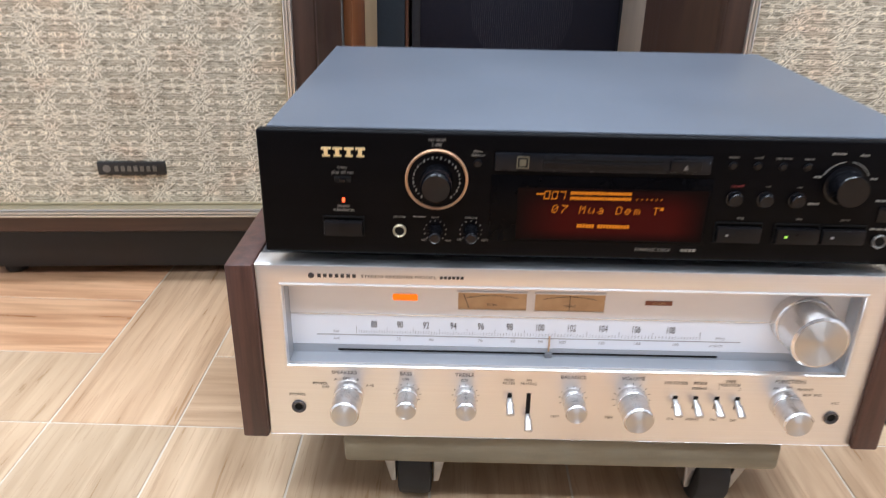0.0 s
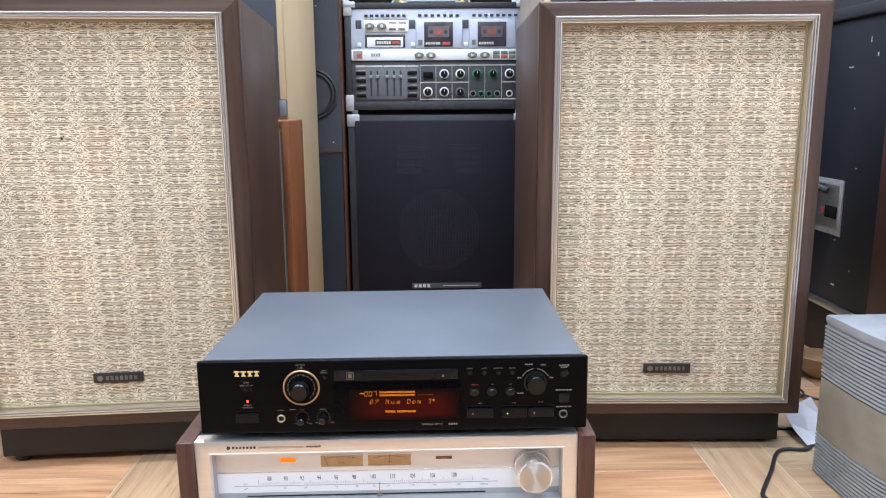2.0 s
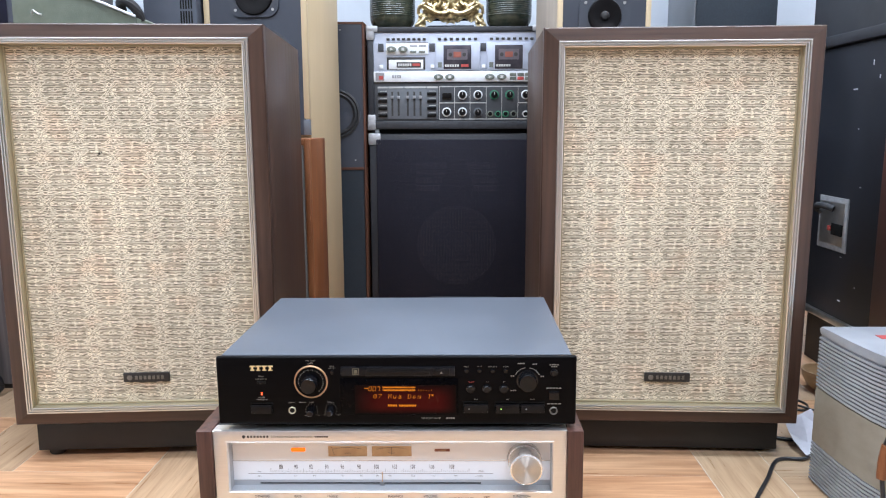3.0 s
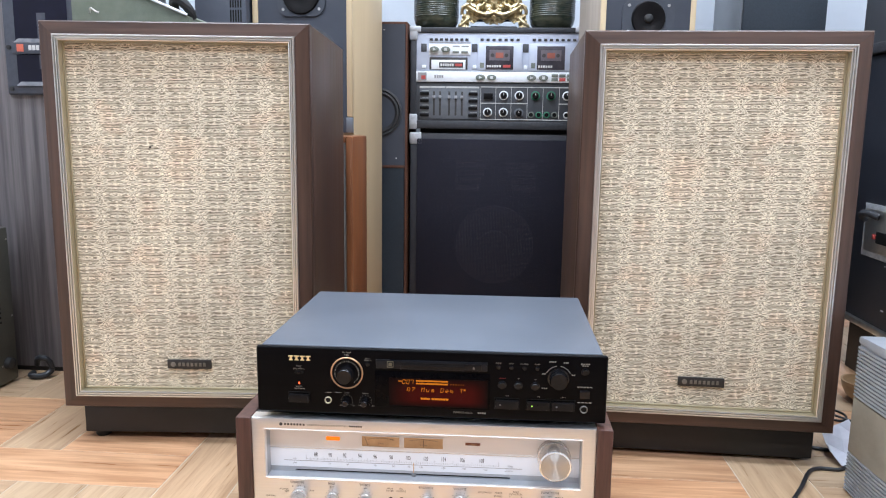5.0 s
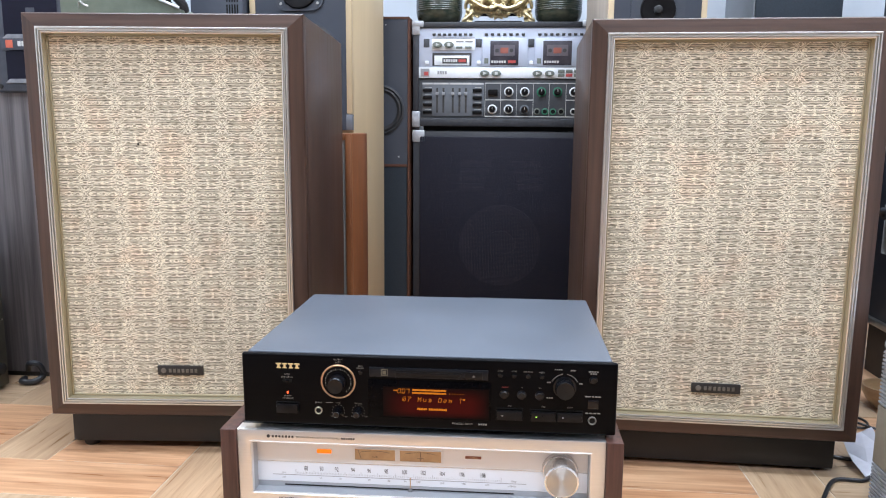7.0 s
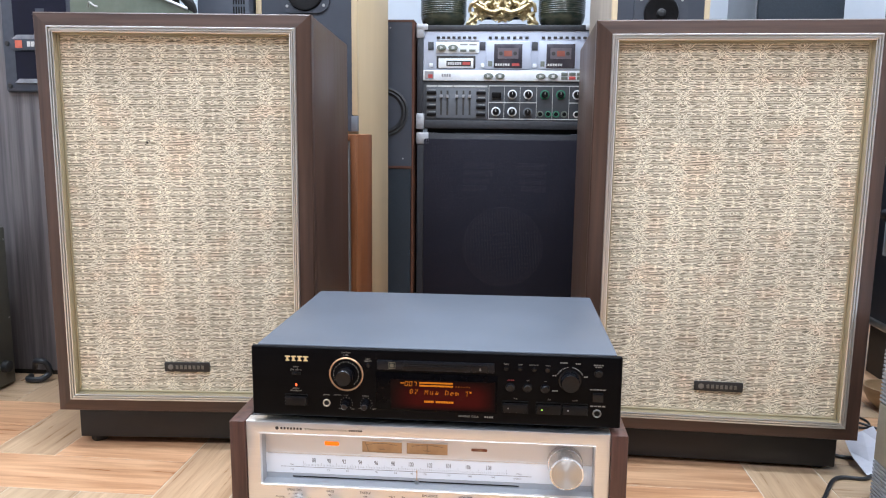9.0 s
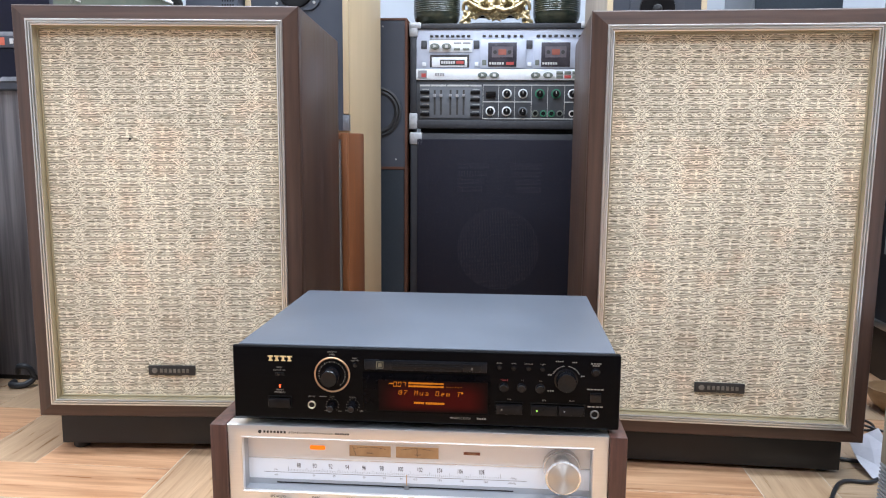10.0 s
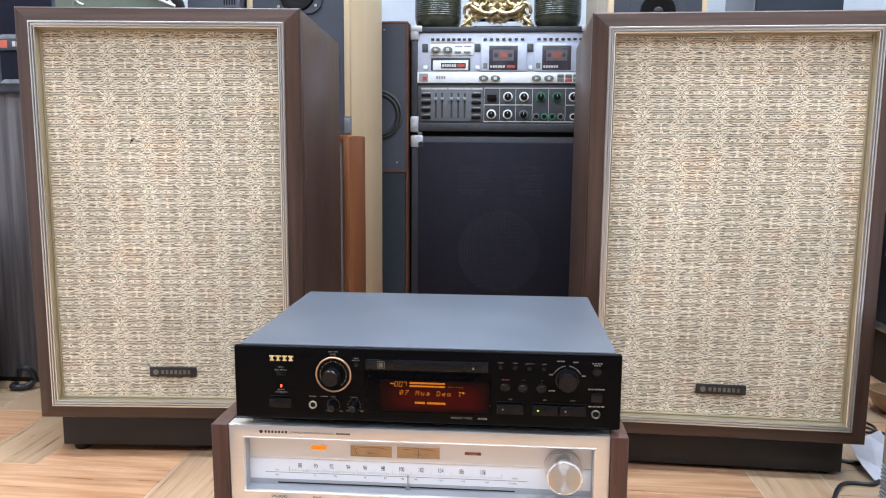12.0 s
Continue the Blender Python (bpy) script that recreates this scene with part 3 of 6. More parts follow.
# ---- the two large loudspeakers ----
def loudspeaker(m, label, lift, weave):
    t = thing("loudspeaker", m, label, "loudspeaker", "pair of large loudspeakers")
    W, D, ZB, ZT = 0.474, 0.44, 0.0744 + lift, 0.7817 + lift
    TW, TB, TT = 0.422, 0.0983 + lift, 0.7578 + lift
    cz, th = (TB + TT) / 2, TT - TB
    part("cabinet", box(-W / 2, W / 2, 0.0215, D, ZB, ZT, 0.002), WALNUT, t, "dark walnut cabinet body")
    # picture-frame front, mitred at the corners and leaning back a little to its outer edge
    fcz, fh = (ZB + ZT) / 2, ZT - ZB
    for side, nm, mt in ((0, "frame_rail", WALNUT_H), (1, "frame_stile", WALNUT), (2, "frame_rail", WALNUT_H), (3, "frame_stile", WALNUT)):
        bm = bmesh.new()
        cols = []
        x, z = W / 2, fh / 2
        outer = [(-x, -z), (x, -z), (x, z), (-x, z)]
        xi = TW / 2
        inner = [(-xi, TB - fcz), (xi, TB - fcz), (xi, TT - fcz), (-xi, TT - fcz)]
        for k in (side, (side + 1) % 4):
            o, i = outer[k], inner[k]
            cols.append([bm.verts.new(v) for v in ((o[0], 0.0225, fcz + o[1]), (o[0] * 0.9995, 0.004, fcz + o[1]), (o[0] * 0.992, 0.001, fcz + o[1] * 0.994), (i[0], -0.003, fcz + i[1]), (i[0], 0.0225, fcz + i[1]))])
        for k in range(4):
            bm.faces.new((cols[0][k], cols[1][k], cols[1][k + 1], cols[0][k + 1]))
        part(nm, bm, mt, t, smooth=20)
    for side in range(4):
        part("trim", ring_side(side, TW, th, cz, [(-0.0005, 0.004), (-0.0005, -0.0055), (0.0006, -0.0075), (0.0024, -0.0075), (0.0028, -0.0010), (0.0044, -0.0010), (0.0048, -0.0070), (0.0064, -0.0070), (0.0068, -0.0010), (0.0082, -0.0010), (0.0086, -0.0055), (0.0100, -0.0050)]), SILVER_TRIM, t, "ribbed champagne metal trim", smooth=20)
        part("inner_trim", ring_side(side, TW, th, cz, [(0.0100, -0.0050), (0.0104, -0.001), (0.0110, 0.0085), (0.0118, 0.0085), (0.0124, 0.0072), (0.0136, 0.0072), (0.0140, 0.0200)]), GOLD_TRIM, t, "aged gold inner edge", smooth=20)
    # the weave is counted from the heart of one star
    wx, wz, stretch = weave
    bm = box(-TW / 2 + 0.012 - wx, TW / 2 - 0.012 - wx, 0.0115, 0.021, (TB + 0.012 - wz) / stretch, (TT - 0.012 - wz) / stretch)
    cloth = part("grille_cloth", bm, CLOTH, t, "cream star-patterned woven grille cloth", smooth=0)
    cloth.matrix_basis = Matrix.LocRotScale((wx, 0, wz), None, (1, 1, stretch))
    bz = TB + 0.060
    badge = part("badge", box(-0.0415, 0.0415, 0.0065, 0.0117, bz - 0.0088, bz + 0.0088, 0.0015), BADGE_DARK, t, "small dark name plate")
    part("round_mark", cyl(-0.030, bz, 0.0059, 0.0067, 0.0048, seg=20), BADGE_METAL, badge, smooth=0)
    for k in range(7):
        part("name_bar", box(-0.0205 + k * 0.0078, -0.0205 + k * 0.0078 + 0.0046, 0.0059, 0.0067, bz - 0.0034, bz + 0.0034), BADGE_METAL, badge, smooth=0)
    part("plinth", box(-W / 2 + 0.022, W / 2 - 0.022, 0.030, D - 0.03, 0.012 + lift, ZB, 0.002), BLACK_PAINT, t, "recessed black plinth")
    for fx in (-W / 2 + 0.046, W / 2 - 0.046):
        for fy in (0.055, D - 0.06):
            part("foot", lathe_z(fx, fy, [(0.0, 0.0), (0.013, 0.0), (0.015, 0.003), (0.015, 0.0125 + lift), (0.0, 0.0125 + lift)], 20), BLACK_RUBBER, t)
    return t


BADGE_DARK = surface("badge_plate", (0.022, 0.020, 0.019), (0.035, 0.032, 0.030), (60, 60, 60), 0.4, metal=0.3)
BADGE_METAL = surface("badge_lettering", (0.13, 0.12, 0.105), (0.19, 0.175, 0.155), (60, 60, 60), 0.4, metal=0.5)
west_speaker = loudspeaker(pose(-0.3708, 0.954, 0, 0, 0, 4.4), "large walnut loudspeaker with cream patterned grille, small hole in its cloth", 0.002, (0.0315, 0.5965, 1.018))
bm = cyl(-0.055, 0.566, 0.0110, 0.0117, 0.0022, seg=9)
cyl(-0.0512, 0.5685, 0.0110, 0.0117, 0.0013, seg=7, bm=bm)
cyl(-0.0575, 0.5625, 0.0110, 0.0117, 0.0012, seg=7, bm=bm)
part("cloth_hole", bm, DARK_SLOT, west_speaker, "small dark hole in the cloth", smooth=0)
loudspeaker(pose(0.5815, 0.9846, 0, 0, 0, -1.6), "large walnut loudspeaker with cream patterned grille and champagne trim", -0.0046, (-0.0280, 0.5740, 0.997))

# ---- dolly under the receiver ----
TIP = -0.45
dolly = thing("dolly", pose(0.118, 0.535, 0.0, 0, TIP, 0), "low wheeled dolly of worn painted board", "dolly")
part("board", box(-0.168, 0.172, 0.008, 0.36, 0.066, 0.092, 0.004), BOARD, dolly, "worn olive-beige painted board")
for wx in (-0.114, 0.135):
    for wy in (0.055, 0.31):
        c = part("caster", box(wx - 0.024, wx + 0.024, wy - 0.028, wy + 0.028, 0.0615, 0.066, 0.001), STEEL, dolly, "steel swivel caster")
        for s in (-1, 1):
            bm = box(wx + s * 0.0180 - 0.0022, wx + s * 0.0180 + 0.0022, wy - 0.026, wy + 0.020, 0.018, 0.0615, 0.001)
            for v in bm.verts:
                if v.co.z > 0.05 and (v.co.x - wx) * s > 0.018:
                    v.co.x += s * 0.007
                if v.co.z < 0.03:
                    v.co.y = wy + (v.co.y - wy) * 0.5
            part("fork", bm, STEEL, c)
        bm = bmesh.new()
        prof = [(0.0, -0.0140), (0.026, -0.0140), (0.0295, -0.0128), (0.0305, -0.010), (0.0305, 0.010), (0.0295, 0.0128), (0.026, 0.0140), (0.0, 0.0140)]
        lathe_y(0, 0, prof, 28, bm)
        bmesh.ops.transform(bm, matrix=Matrix.Translation((wx, wy + 0.004, 0.0305)) @ Matrix.Rotation(radians(90), 4, "Z"), verts=bm.verts)
        part("wheel", bm, BLACK_RUBBER, c, "black rubber wheel")


# ---- stereo receiver ----
RX, RY, RZ, RH = 0.1145, 0.535, 0.098, 0.1435
recv = thing("stereo_receiver", pose(RX, RY, RZ, 0, TIP, 0), "silver-faced stereo receiver with rosewood sides standing on a dolly", "receiver")


def rl(x, z):
    return x - RX, z - RZ + 0.0079 * (RX - x)


WX, WZ0, WZ1, WD = 0.2010, 0.0635, 0.1280, 0.0165
for s in (-1, 1):
    x0, x1 = (0.2190, 0.2385) if s > 0 else (-0.2385, -0.2190)
    part("side_panel", box(x0, x1, -0.004, 0.36, 0.0, RH + 0.001, 0.002), ROSEWOOD, recv, "dark rosewood side panel")
part("chassis", box(-0.2185, 0.2185, 0.020, 0.355, 0.003, RH - 0.002, 0.001), DARK_SLOT, recv, "black metal chassis")
def window_plate(x0, x1, z0, z1, hx0, hx1, hz0, hz1, y0, y1):
    """One plate from y0 to y1 with a rectangular window through it."""
    bm = bmesh.new()
    rim = [[bm.verts.new((x, y, z)) for x, z in ((u0, v0), (u1, v0), (u1, v1), (u0, v1))] for y in (y0, y1) for u0, u1, v0, v1 in ((x0, x1, z0, z1), (hx0, hx1, hz0, hz1))]
    for p, q in ((0, 1), (2, 3), (0, 2), (1, 3)):
        for k in range(4):
            bm.faces.new((rim[p][k], rim[p][(k + 1) % 4], rim[q][(k + 1) % 4], rim[q][k]))
    outer = [e for e in bm.edges if all(v in rim[0] for v in e.verts)]
    bmesh.ops.bevel(bm, geom=outer, offset=0.0010, segments=2, affect="EDGES", profile=0.5)
    return bm


part("front_panel", window_plate(-0.2188, 0.2188, 0.0, RH, -WX, WX, WZ0, WZ1, 0.0, 0.0195), ALUMINIUM, recv, "brushed aluminium front panel")
part("top_cover", box(-0.2185, 0.2185, 0.0195, 0.355, RH - 0.003, RH - 0.0005), TOLEX, recv, "black top cover")
w = 2 * WX
for side in range(4):
    part("window_bezel", ring_side(side, w + 0.0034, WZ1 - WZ0 + 0.0034, (WZ0 + WZ1) / 2, [(0.0, 0.001), (0.0, -0.0008), (0.0006, -0.0012), (0.0014, -0.0012), (0.0020, -0.0002), (0.0024, 0.003)]), ALUMINIUM, recv, "bright window surround", smooth=20)
dz = 0.0978
for side in range(4):
    part("window_reveal", ring_side(side, w + 0.0034, WZ1 - WZ0 + 0.0034, (WZ0 + WZ1) / 2, [(0.0024, 0.003), (0.0026, 0.0162)]), DIAL_BAND if side == 0 else REVEAL, recv, smooth=20)
part("upper_dial", box(-WX, WX, WD - 0.0005, WD + 0.003, dz, WZ1), DIAL_TOP, recv, "silver upper dial strip", smooth=0)
part("dial_scale", box(-WX, WX, WD - 0.0005, WD + 0.003, 0.0715, dz - 0.0006), DIAL_WHITE, recv, "pale silver tuning scale", smooth=0)
part("dial_divider", box(-WX, WX, WD - 0.0016, WD + 0.003, dz - 0.0006, dz, 0.0001), POLISHED, recv)
part("dial_band", box(-WX, WX, WD - 0.0005, WD + 0.003, WZ0, 0.0712), DIAL_BAND, recv, "grey lower dial band", smooth=0)
sx0, sx1 = rl(-0.052, 0)[0], rl(0.228, 0)[0]
part("pointer_slot", box(sx0, sx1, WD - 0.0014, WD - 0.0006, 0.0667, 0.0678), DARK_SLOT, recv, smooth=0)
# lamps and meters
ox0, ox1 = rl(-0.011, 0)[0], rl(0.007, 0)[0]
part("indicator_lamp", box(ox0, ox1, WD - 0.0020, WD, 0.1095, 0.1145, 0.0012), ORANGE_LAMP, recv, "lit orange indicator lamp")
for a, b in ((0.036, 0.085), (0.091, 0.141)):
    a, b = a - RX, b - RX
    mt = part("meter", box(a, b, WD - 0.0010, WD, 0.1032, 0.1170), METER_FACE, recv, "amber-lit tuning meter", smooth=0)
    for s0, s1, z0, z1 in ((a - 0.0006, b + 0.0006, 0.1170, 0.1178), (a - 0.0006, b + 0.0006, 0.1024, 0.1032), (a - 0.0008, a, 0.1032, 0.1170), (b, b + 0.0008, 0.1032, 0.1170)):
        part("meter_rim", box(s0, s1, WD - 0.0018, WD, z0, z1), DIAL_TOP, mt, smooth=0)
    arc = [(a + (b - a) * (0.12 + 0.76 * k / 12), WD - 0.0013, 0.1128 + 0.0022 * math.sin(math.pi * k / 12)) for k in range(13)]
    part("meter_scale", tube(arc, 0.00018, 4), INK, mt)
    nx = a + (b - a) * (0.5 if a > -0.03 else 0.16)
    part("needle", tube([(nx + 0.0, WD - 0.0013, 0.1040), (nx - (0.0 if a > -0.03 else 0.004), WD - 0.0013, 0.1158)], 0.00022, 4), INK, mt)
    lettering("TUNING" if a > -0.03 else "SIGNAL", (a + b) / 2, WD - 0.0013, 0.1075, 0.0016, INK, mt)
tab = part("stereo_tab", box(0.170 - RX, 0.189 - RX, WD - 0.0012, WD, 0.1095, 0.1128), STEREO_RED, recv, "reddish brown stereo indicator", smooth=0)
lettering("STEREO", 0.1795 - RX, WD - 0.0016, 0.1111, 0.0019, METER_FACE, tab)
# tuning scale
xs = [-0.025, -0.006, 0.013, 0.033, 0.053, 0.074, 0.096, 0.119, 0.142, 0.166, 0.191]
for k, x in enumerate(xs):
    lettering(str(88 + 2 * k), x - RX, WD - 0.0009, 0.0892, 0.0056, INK, recv, width=0.0045 if k < 6 else 0.0058)
bm = bmesh.new()
for k in range(len(xs) - 1):
    for j in range(10):
        x = xs[k] + (xs[k + 1] - xs[k]) * j / 10 - RX
        box(x - 0.00013, x + 0.00013, WD - 0.0008, WD, 0.0815, 0.0862 if j == 5 else 0.0838, bm=bm)
for x in np.linspace(xs[-1], 0.213, 11)[:-1].tolist() + np.linspace(-0.038, xs[0], 8)[:-1].tolist():
    box(x - RX - 0.00013, x - RX + 0.00013, WD - 0.0008, WD, 0.0815, 0.0838, bm=bm)
for x in (-0.038, 0.213):
    box(x - RX - 0.00018, x - RX + 0.00018, WD - 0.0008, WD, 0.0815, 0.0875, bm=bm)
box(-0.067 - RX, 0.243 - RX, WD - 0.0008, WD, 0.0796, 0.0801, bm=bm)
part("scale_ladder", bm, INK_GREY, recv, smooth=0)
for x, s in zip((-0.007, 0.017, 0.053, 0.077, 0.097, 0.113, 0.142, 0.168, 0.196), ("55", "60", "70", "80", "90", "100", "120", "140", "160")):
    lettering(s, x - RX, WD - 0.0009, 0.0772, 0.0024, INK_GREY, recv)
lettering("FM", -0.053 - RX, WD - 0.0009, 0.0825, 0.0022, INK_GREY, recv)
lettering("AM", -0.053 - RX, WD - 0.0009, 0.0765, 0.0022, INK_GREY, recv)
lettering("MHz", 0.228 - RX, WD - 0.0009, 0.0830, 0.0024, INK_GREY, recv)
lettering("x10kHz", 0.226 - RX, WD - 0.0009, 0.0768, 0.0022, INK_GREY, recv)
px = 0.1035 - RX
part("dial_pointer", box(px - 0.0005, px + 0.0005, WD - 0.0024, WD - 0.0014, 0.0668, 0.0825), METER_FACE, recv, "thin dial pointer")
part("pointer_foot", box(px - 0.0028, px + 0.0028, WD - 0.0034, WD - 0.0014, 0.0645, 0.0695, 0.0008), INK_GREY, recv)


def knob(x, z, r, y_tip, y_base=0.0, name="knob", facets=22):
    """Turned aluminium knob: smooth skirt, faceted grip and a spun, slightly dished face."""
    L = y_base - y_tip
    k = part(name, lathe_y(x, z, [(0.0, y_base), (r * 1.03, y_base), (r * 1.05, y_base - 0.001), (r * 1.05, y_base - L * 0.26), (r * 1.01, y_base - L * 0.29), (r * 0.95, y_base - L * 0.30), (0.0, y_base - L * 0.30)], 48), KNOB_SIDE, recv, "turned aluminium knob", smooth=30)
    part("knob_grip", lathe_y(x, z, [(r * 0.99, y_base - L * 0.29), (r * 0.985, y_tip + 0.0012), (r * 0.90, y_tip), (0.0, y_tip)], facets), KNOB_SIDE, k, "faceted knob grip", smooth=0)
    part("knob_face", lathe_y(x, z, [(r * 0.88, y_tip - 0.0001), (r * 0.85, y_tip - 0.0003), (r * 0.10, y_tip - 0.0001), (0.0, y_tip - 0.0001)], 48), SPUN, k, "spun metal knob face", smooth=80)
    return k


def spun_metal():
    m, nodes, links, p = base("spun_aluminium")
    p.inputs["Base Color"].default_value = (0.63, 0.62, 0.60, 1)
    p.inputs["Metallic"].default_value, p.inputs["Roughness"].default_value = 1.0, 0.5
    p.inputs["Anisotropic"].default_value, p.inputs["Anisotropic Rotation"].default_value = 0.95, 0.25
    tg = nodes.new("ShaderNodeTangent")
    tg.direction_type, tg.axis = "RADIAL", "Y"
    links.new(tg.outputs[0], p.inputs["Tangent"])
    return m


SPUN = spun_metal()
KNOB_SIDE = surface("turned_aluminium", (0.76, 0.74, 0.72), (0.86, 0.84, 0.82), (30, 300, 30), 0.24, metal=1.0, spread=0.06)
KZ = 0.0390
for x, r, tip, ticks in ((-0.043, 0.0106, -0.027, 0), (0.0, 0.0078, -0.021, 9), (0.043, 0.0078, -0.021, 9), (0.122, 0.0080, -0.021, 9), (0.165, 0.0110, -0.027, 11), (0.277, 0.0106, -0.027, 0)):
    knob(x - RX, KZ, r, tip)
    bm = bmesh.new()
    for k in range(ticks):
        a = radians(-115 + 230 * k / (ticks - 1))
        q = box(-0.00018, 0.00018, -0.0003, 0.0001, r * 1.14, r * 1.30)
        bmesh.ops.transform(q, matrix=Matrix.Translation((x - RX, 0, KZ)) @ Matrix.Rotation(a, 4, "Y"), verts=q.verts)
        me = bpy.data.meshes.new("q")
        q.to_mesh(me)
        q.free()
        bm.from_mesh(me)
        bpy.data.meshes.remove(me)
    if ticks:
        part("knob_scale", bm, INK, recv, smooth=0)
    else:
        bm.free()
knob(0.2820 - RX, 0.1010, 0.0200, -0.019, WD, "tuning_knob", 30)


def lever(x, z0, z1, up, wide=0.0050):
    """Chrome bat lever: round shank with a chisel-flattened, slanted end, in a dark slot."""
    part("switch_slot", box(x - 0.0016, x + 0.0016, -0.0003, 0.001, z0 + 0.004, z1 - 0.0020), DARK_SLOT, recv, smooth=0)
    zc = z1 - 0.005 if up else z0 + 0.0105
    r = wide * 0.56
    bm = lathe_y(0, 0, [(0.0, 0.0), (r * 0.80, 0.0), (r * 0.86, -0.0045), (r * 1.12, -0.0050), (r * 1.12, -0.0068), (r * 0.98, -0.0074), (r * 1.02, -0.0135), (r * 0.90, -0.0145), (0.0, -0.0145)], 20)
    for v in bm.verts:
        if v.co.y < -0.012:
            v.co.x *= 1.12
            v.co.z *= 0.62
    bmesh.ops.transform(bm, matrix=Matrix.Translation((x, 0, zc)) @ Matrix.Rotation(radians(14), 4, "X"), verts=bm.verts)
    part("lever", bm, LEVER_CHROME, recv, "chrome lever switch")


LEVER_CHROME = surface("dull_chrome", (0.52, 0.51, 0.50), (0.62, 0.61, 0.60), (60, 60, 60), 0.30, metal=1.0)
lever(0.0755 - RX, 0.026, 0.0445, False)
lever(0.0895 - RX, 0.012, 0.0445, False)
for x in (0.197, 0.212, 0.2275, 0.2425):
    lever(x - RX, 0.028, 0.0450, False)
JACK_BROWN = surface("brown_grey_socket", (0.055, 0.047, 0.045), (0.075, 0.065, 0.062), (60, 60, 60), 0.5)
for x in (-0.0810, 0.3140):
    jk = part("jack", lathe_y(x - RX, 0.0265, [(0.0054, 0.0), (0.0054, -0.0010), (0.0046, -0.0016), (0.0034, -0.0012), (0.0031, 0.0006)], 28), JACK_BROWN, recv, "headphone socket")
    part("jack_hole", cyl(x - RX, 0.0265, -0.0004, 0.0008, 0.0031, seg=24), DARK_SLOT, jk)
LZ = 0.0575
for s, x, z, h in (("SPEAKERS", -0.046, LZ, 0.0030), ("OFF", -0.0445, LZ - 0.0052, 0.0022), ("A", -0.0525, LZ - 0.0060, 0.0022), ("B", -0.0365, LZ - 0.0060, 0.0022), ("A+B", -0.0275, LZ - 0.011, 0.0022), ("POWER", -0.0640, LZ - 0.0100, 0.0022), ("OFF", -0.0600, LZ - 0.0130, 0.0022),
                   ("BASS", -0.001, LZ, 0.0030), ("OFF", -0.001, LZ - 0.0048, 0.0022), ("TREBLE", 0.042, LZ, 0.0030), ("OFF", 0.042, LZ - 0.0048, 0.0022), ("HIGH", 0.0745, LZ - 0.0035, 0.0022), ("FILTER", 0.0745, LZ - 0.0065, 0.0022), ("FM", 0.0890, LZ - 0.0035, 0.0022), ("MUTING", 0.0890, LZ - 0.0065, 0.0022),
                   ("BALANCE", 0.121, LZ, 0.0030), ("VOLUME", 0.1645, LZ, 0.0030), ("LOUDNESS", 0.1960, LZ - 0.003, 0.0024), ("MODE", 0.2135, LZ - 0.003, 0.0024), ("STEREO", 0.2130, LZ - 0.0075, 0.0022), ("TAPE", 0.2350, LZ - 0.001, 0.0024), ("MONITOR", 0.2350, LZ - 0.0040, 0.0024), ("1", 0.2275, LZ - 0.0075, 0.0022), ("2", 0.2425, LZ - 0.0075, 0.0022),
                   ("FUNCTION", 0.278, LZ, 0.0030), ("AM", 0.2690, LZ - 0.006, 0.0022), ("FM", 0.2780, LZ - 0.005, 0.0022), ("PHONO", 0.2900, LZ - 0.0065, 0.0022), ("AUX  MIC", 0.2960, LZ - 0.0112, 0.0022), ("PHONES", -0.0815, 0.0375, 0.0022), ("MIC", 0.3140, 0.0395, 0.0022), ("MIN", 0.1500, 0.0225, 0.0022), ("LEFT", 0.1100, 0.0225, 0.0022),
                   ("ON", 0.1955, 0.0225, 0.0022), ("MONO", 0.2120, 0.0225, 0.0022), ("ON", 0.2275, 0.0225, 0.0022), ("ON", 0.2425, 0.0225, 0.0022)):
    lettering(s, x - RX, -0.0004, z, h, INK, recv)
# maker's mark as plain bars, then the words after it
bm = cyl(-0.0655 - RX, 0.1360, -0.0004, 0.0001, 0.0021, seg=20)
for k in range(7):
    box(-0.0612 + k * 0.0040 - RX, -0.0612 + k * 0.0040 + 0.0024 - RX, -0.0004, 0.0001, 0.1347, 0.1374, bm=bm)
part("maker_mark", bm, INK, recv, smooth=0)
lettering("STEREO RECEIVER MODEL", -0.0054 - RX, -0.0004, 0.1360, 0.0022, INK, recv, width=0.0520)
bars(0.0225 - RX, 0.0395 - RX, -0.0001, 0.1360, 0.0020, 6, INK, recv)
for fx in (-0.15, 0.15):
    for fy in (0.07, 0.30):
        part("foot", lathe_z(fx, fy, [(0.0, -0.006), (0.014, -0.006), (0.016, -0.001), (0.016, 0.004), (0.0, 0.004)], 20), BLACK_RUBBER, recv)

# ---- minidisc deck ----
TX, TY, TZ = 0.1225, 0.541, 0.2415
DECK_TIP = -0.3
deck = thing("minidisc_deck", pose(TX, TY, TZ, 0, DECK_TIP, 0), "black minidisc deck with amber display, lying on the receiver", "disc player")


def tl(x, z):
    return x - TX, z - TZ + 0.00524 * (TX - x)


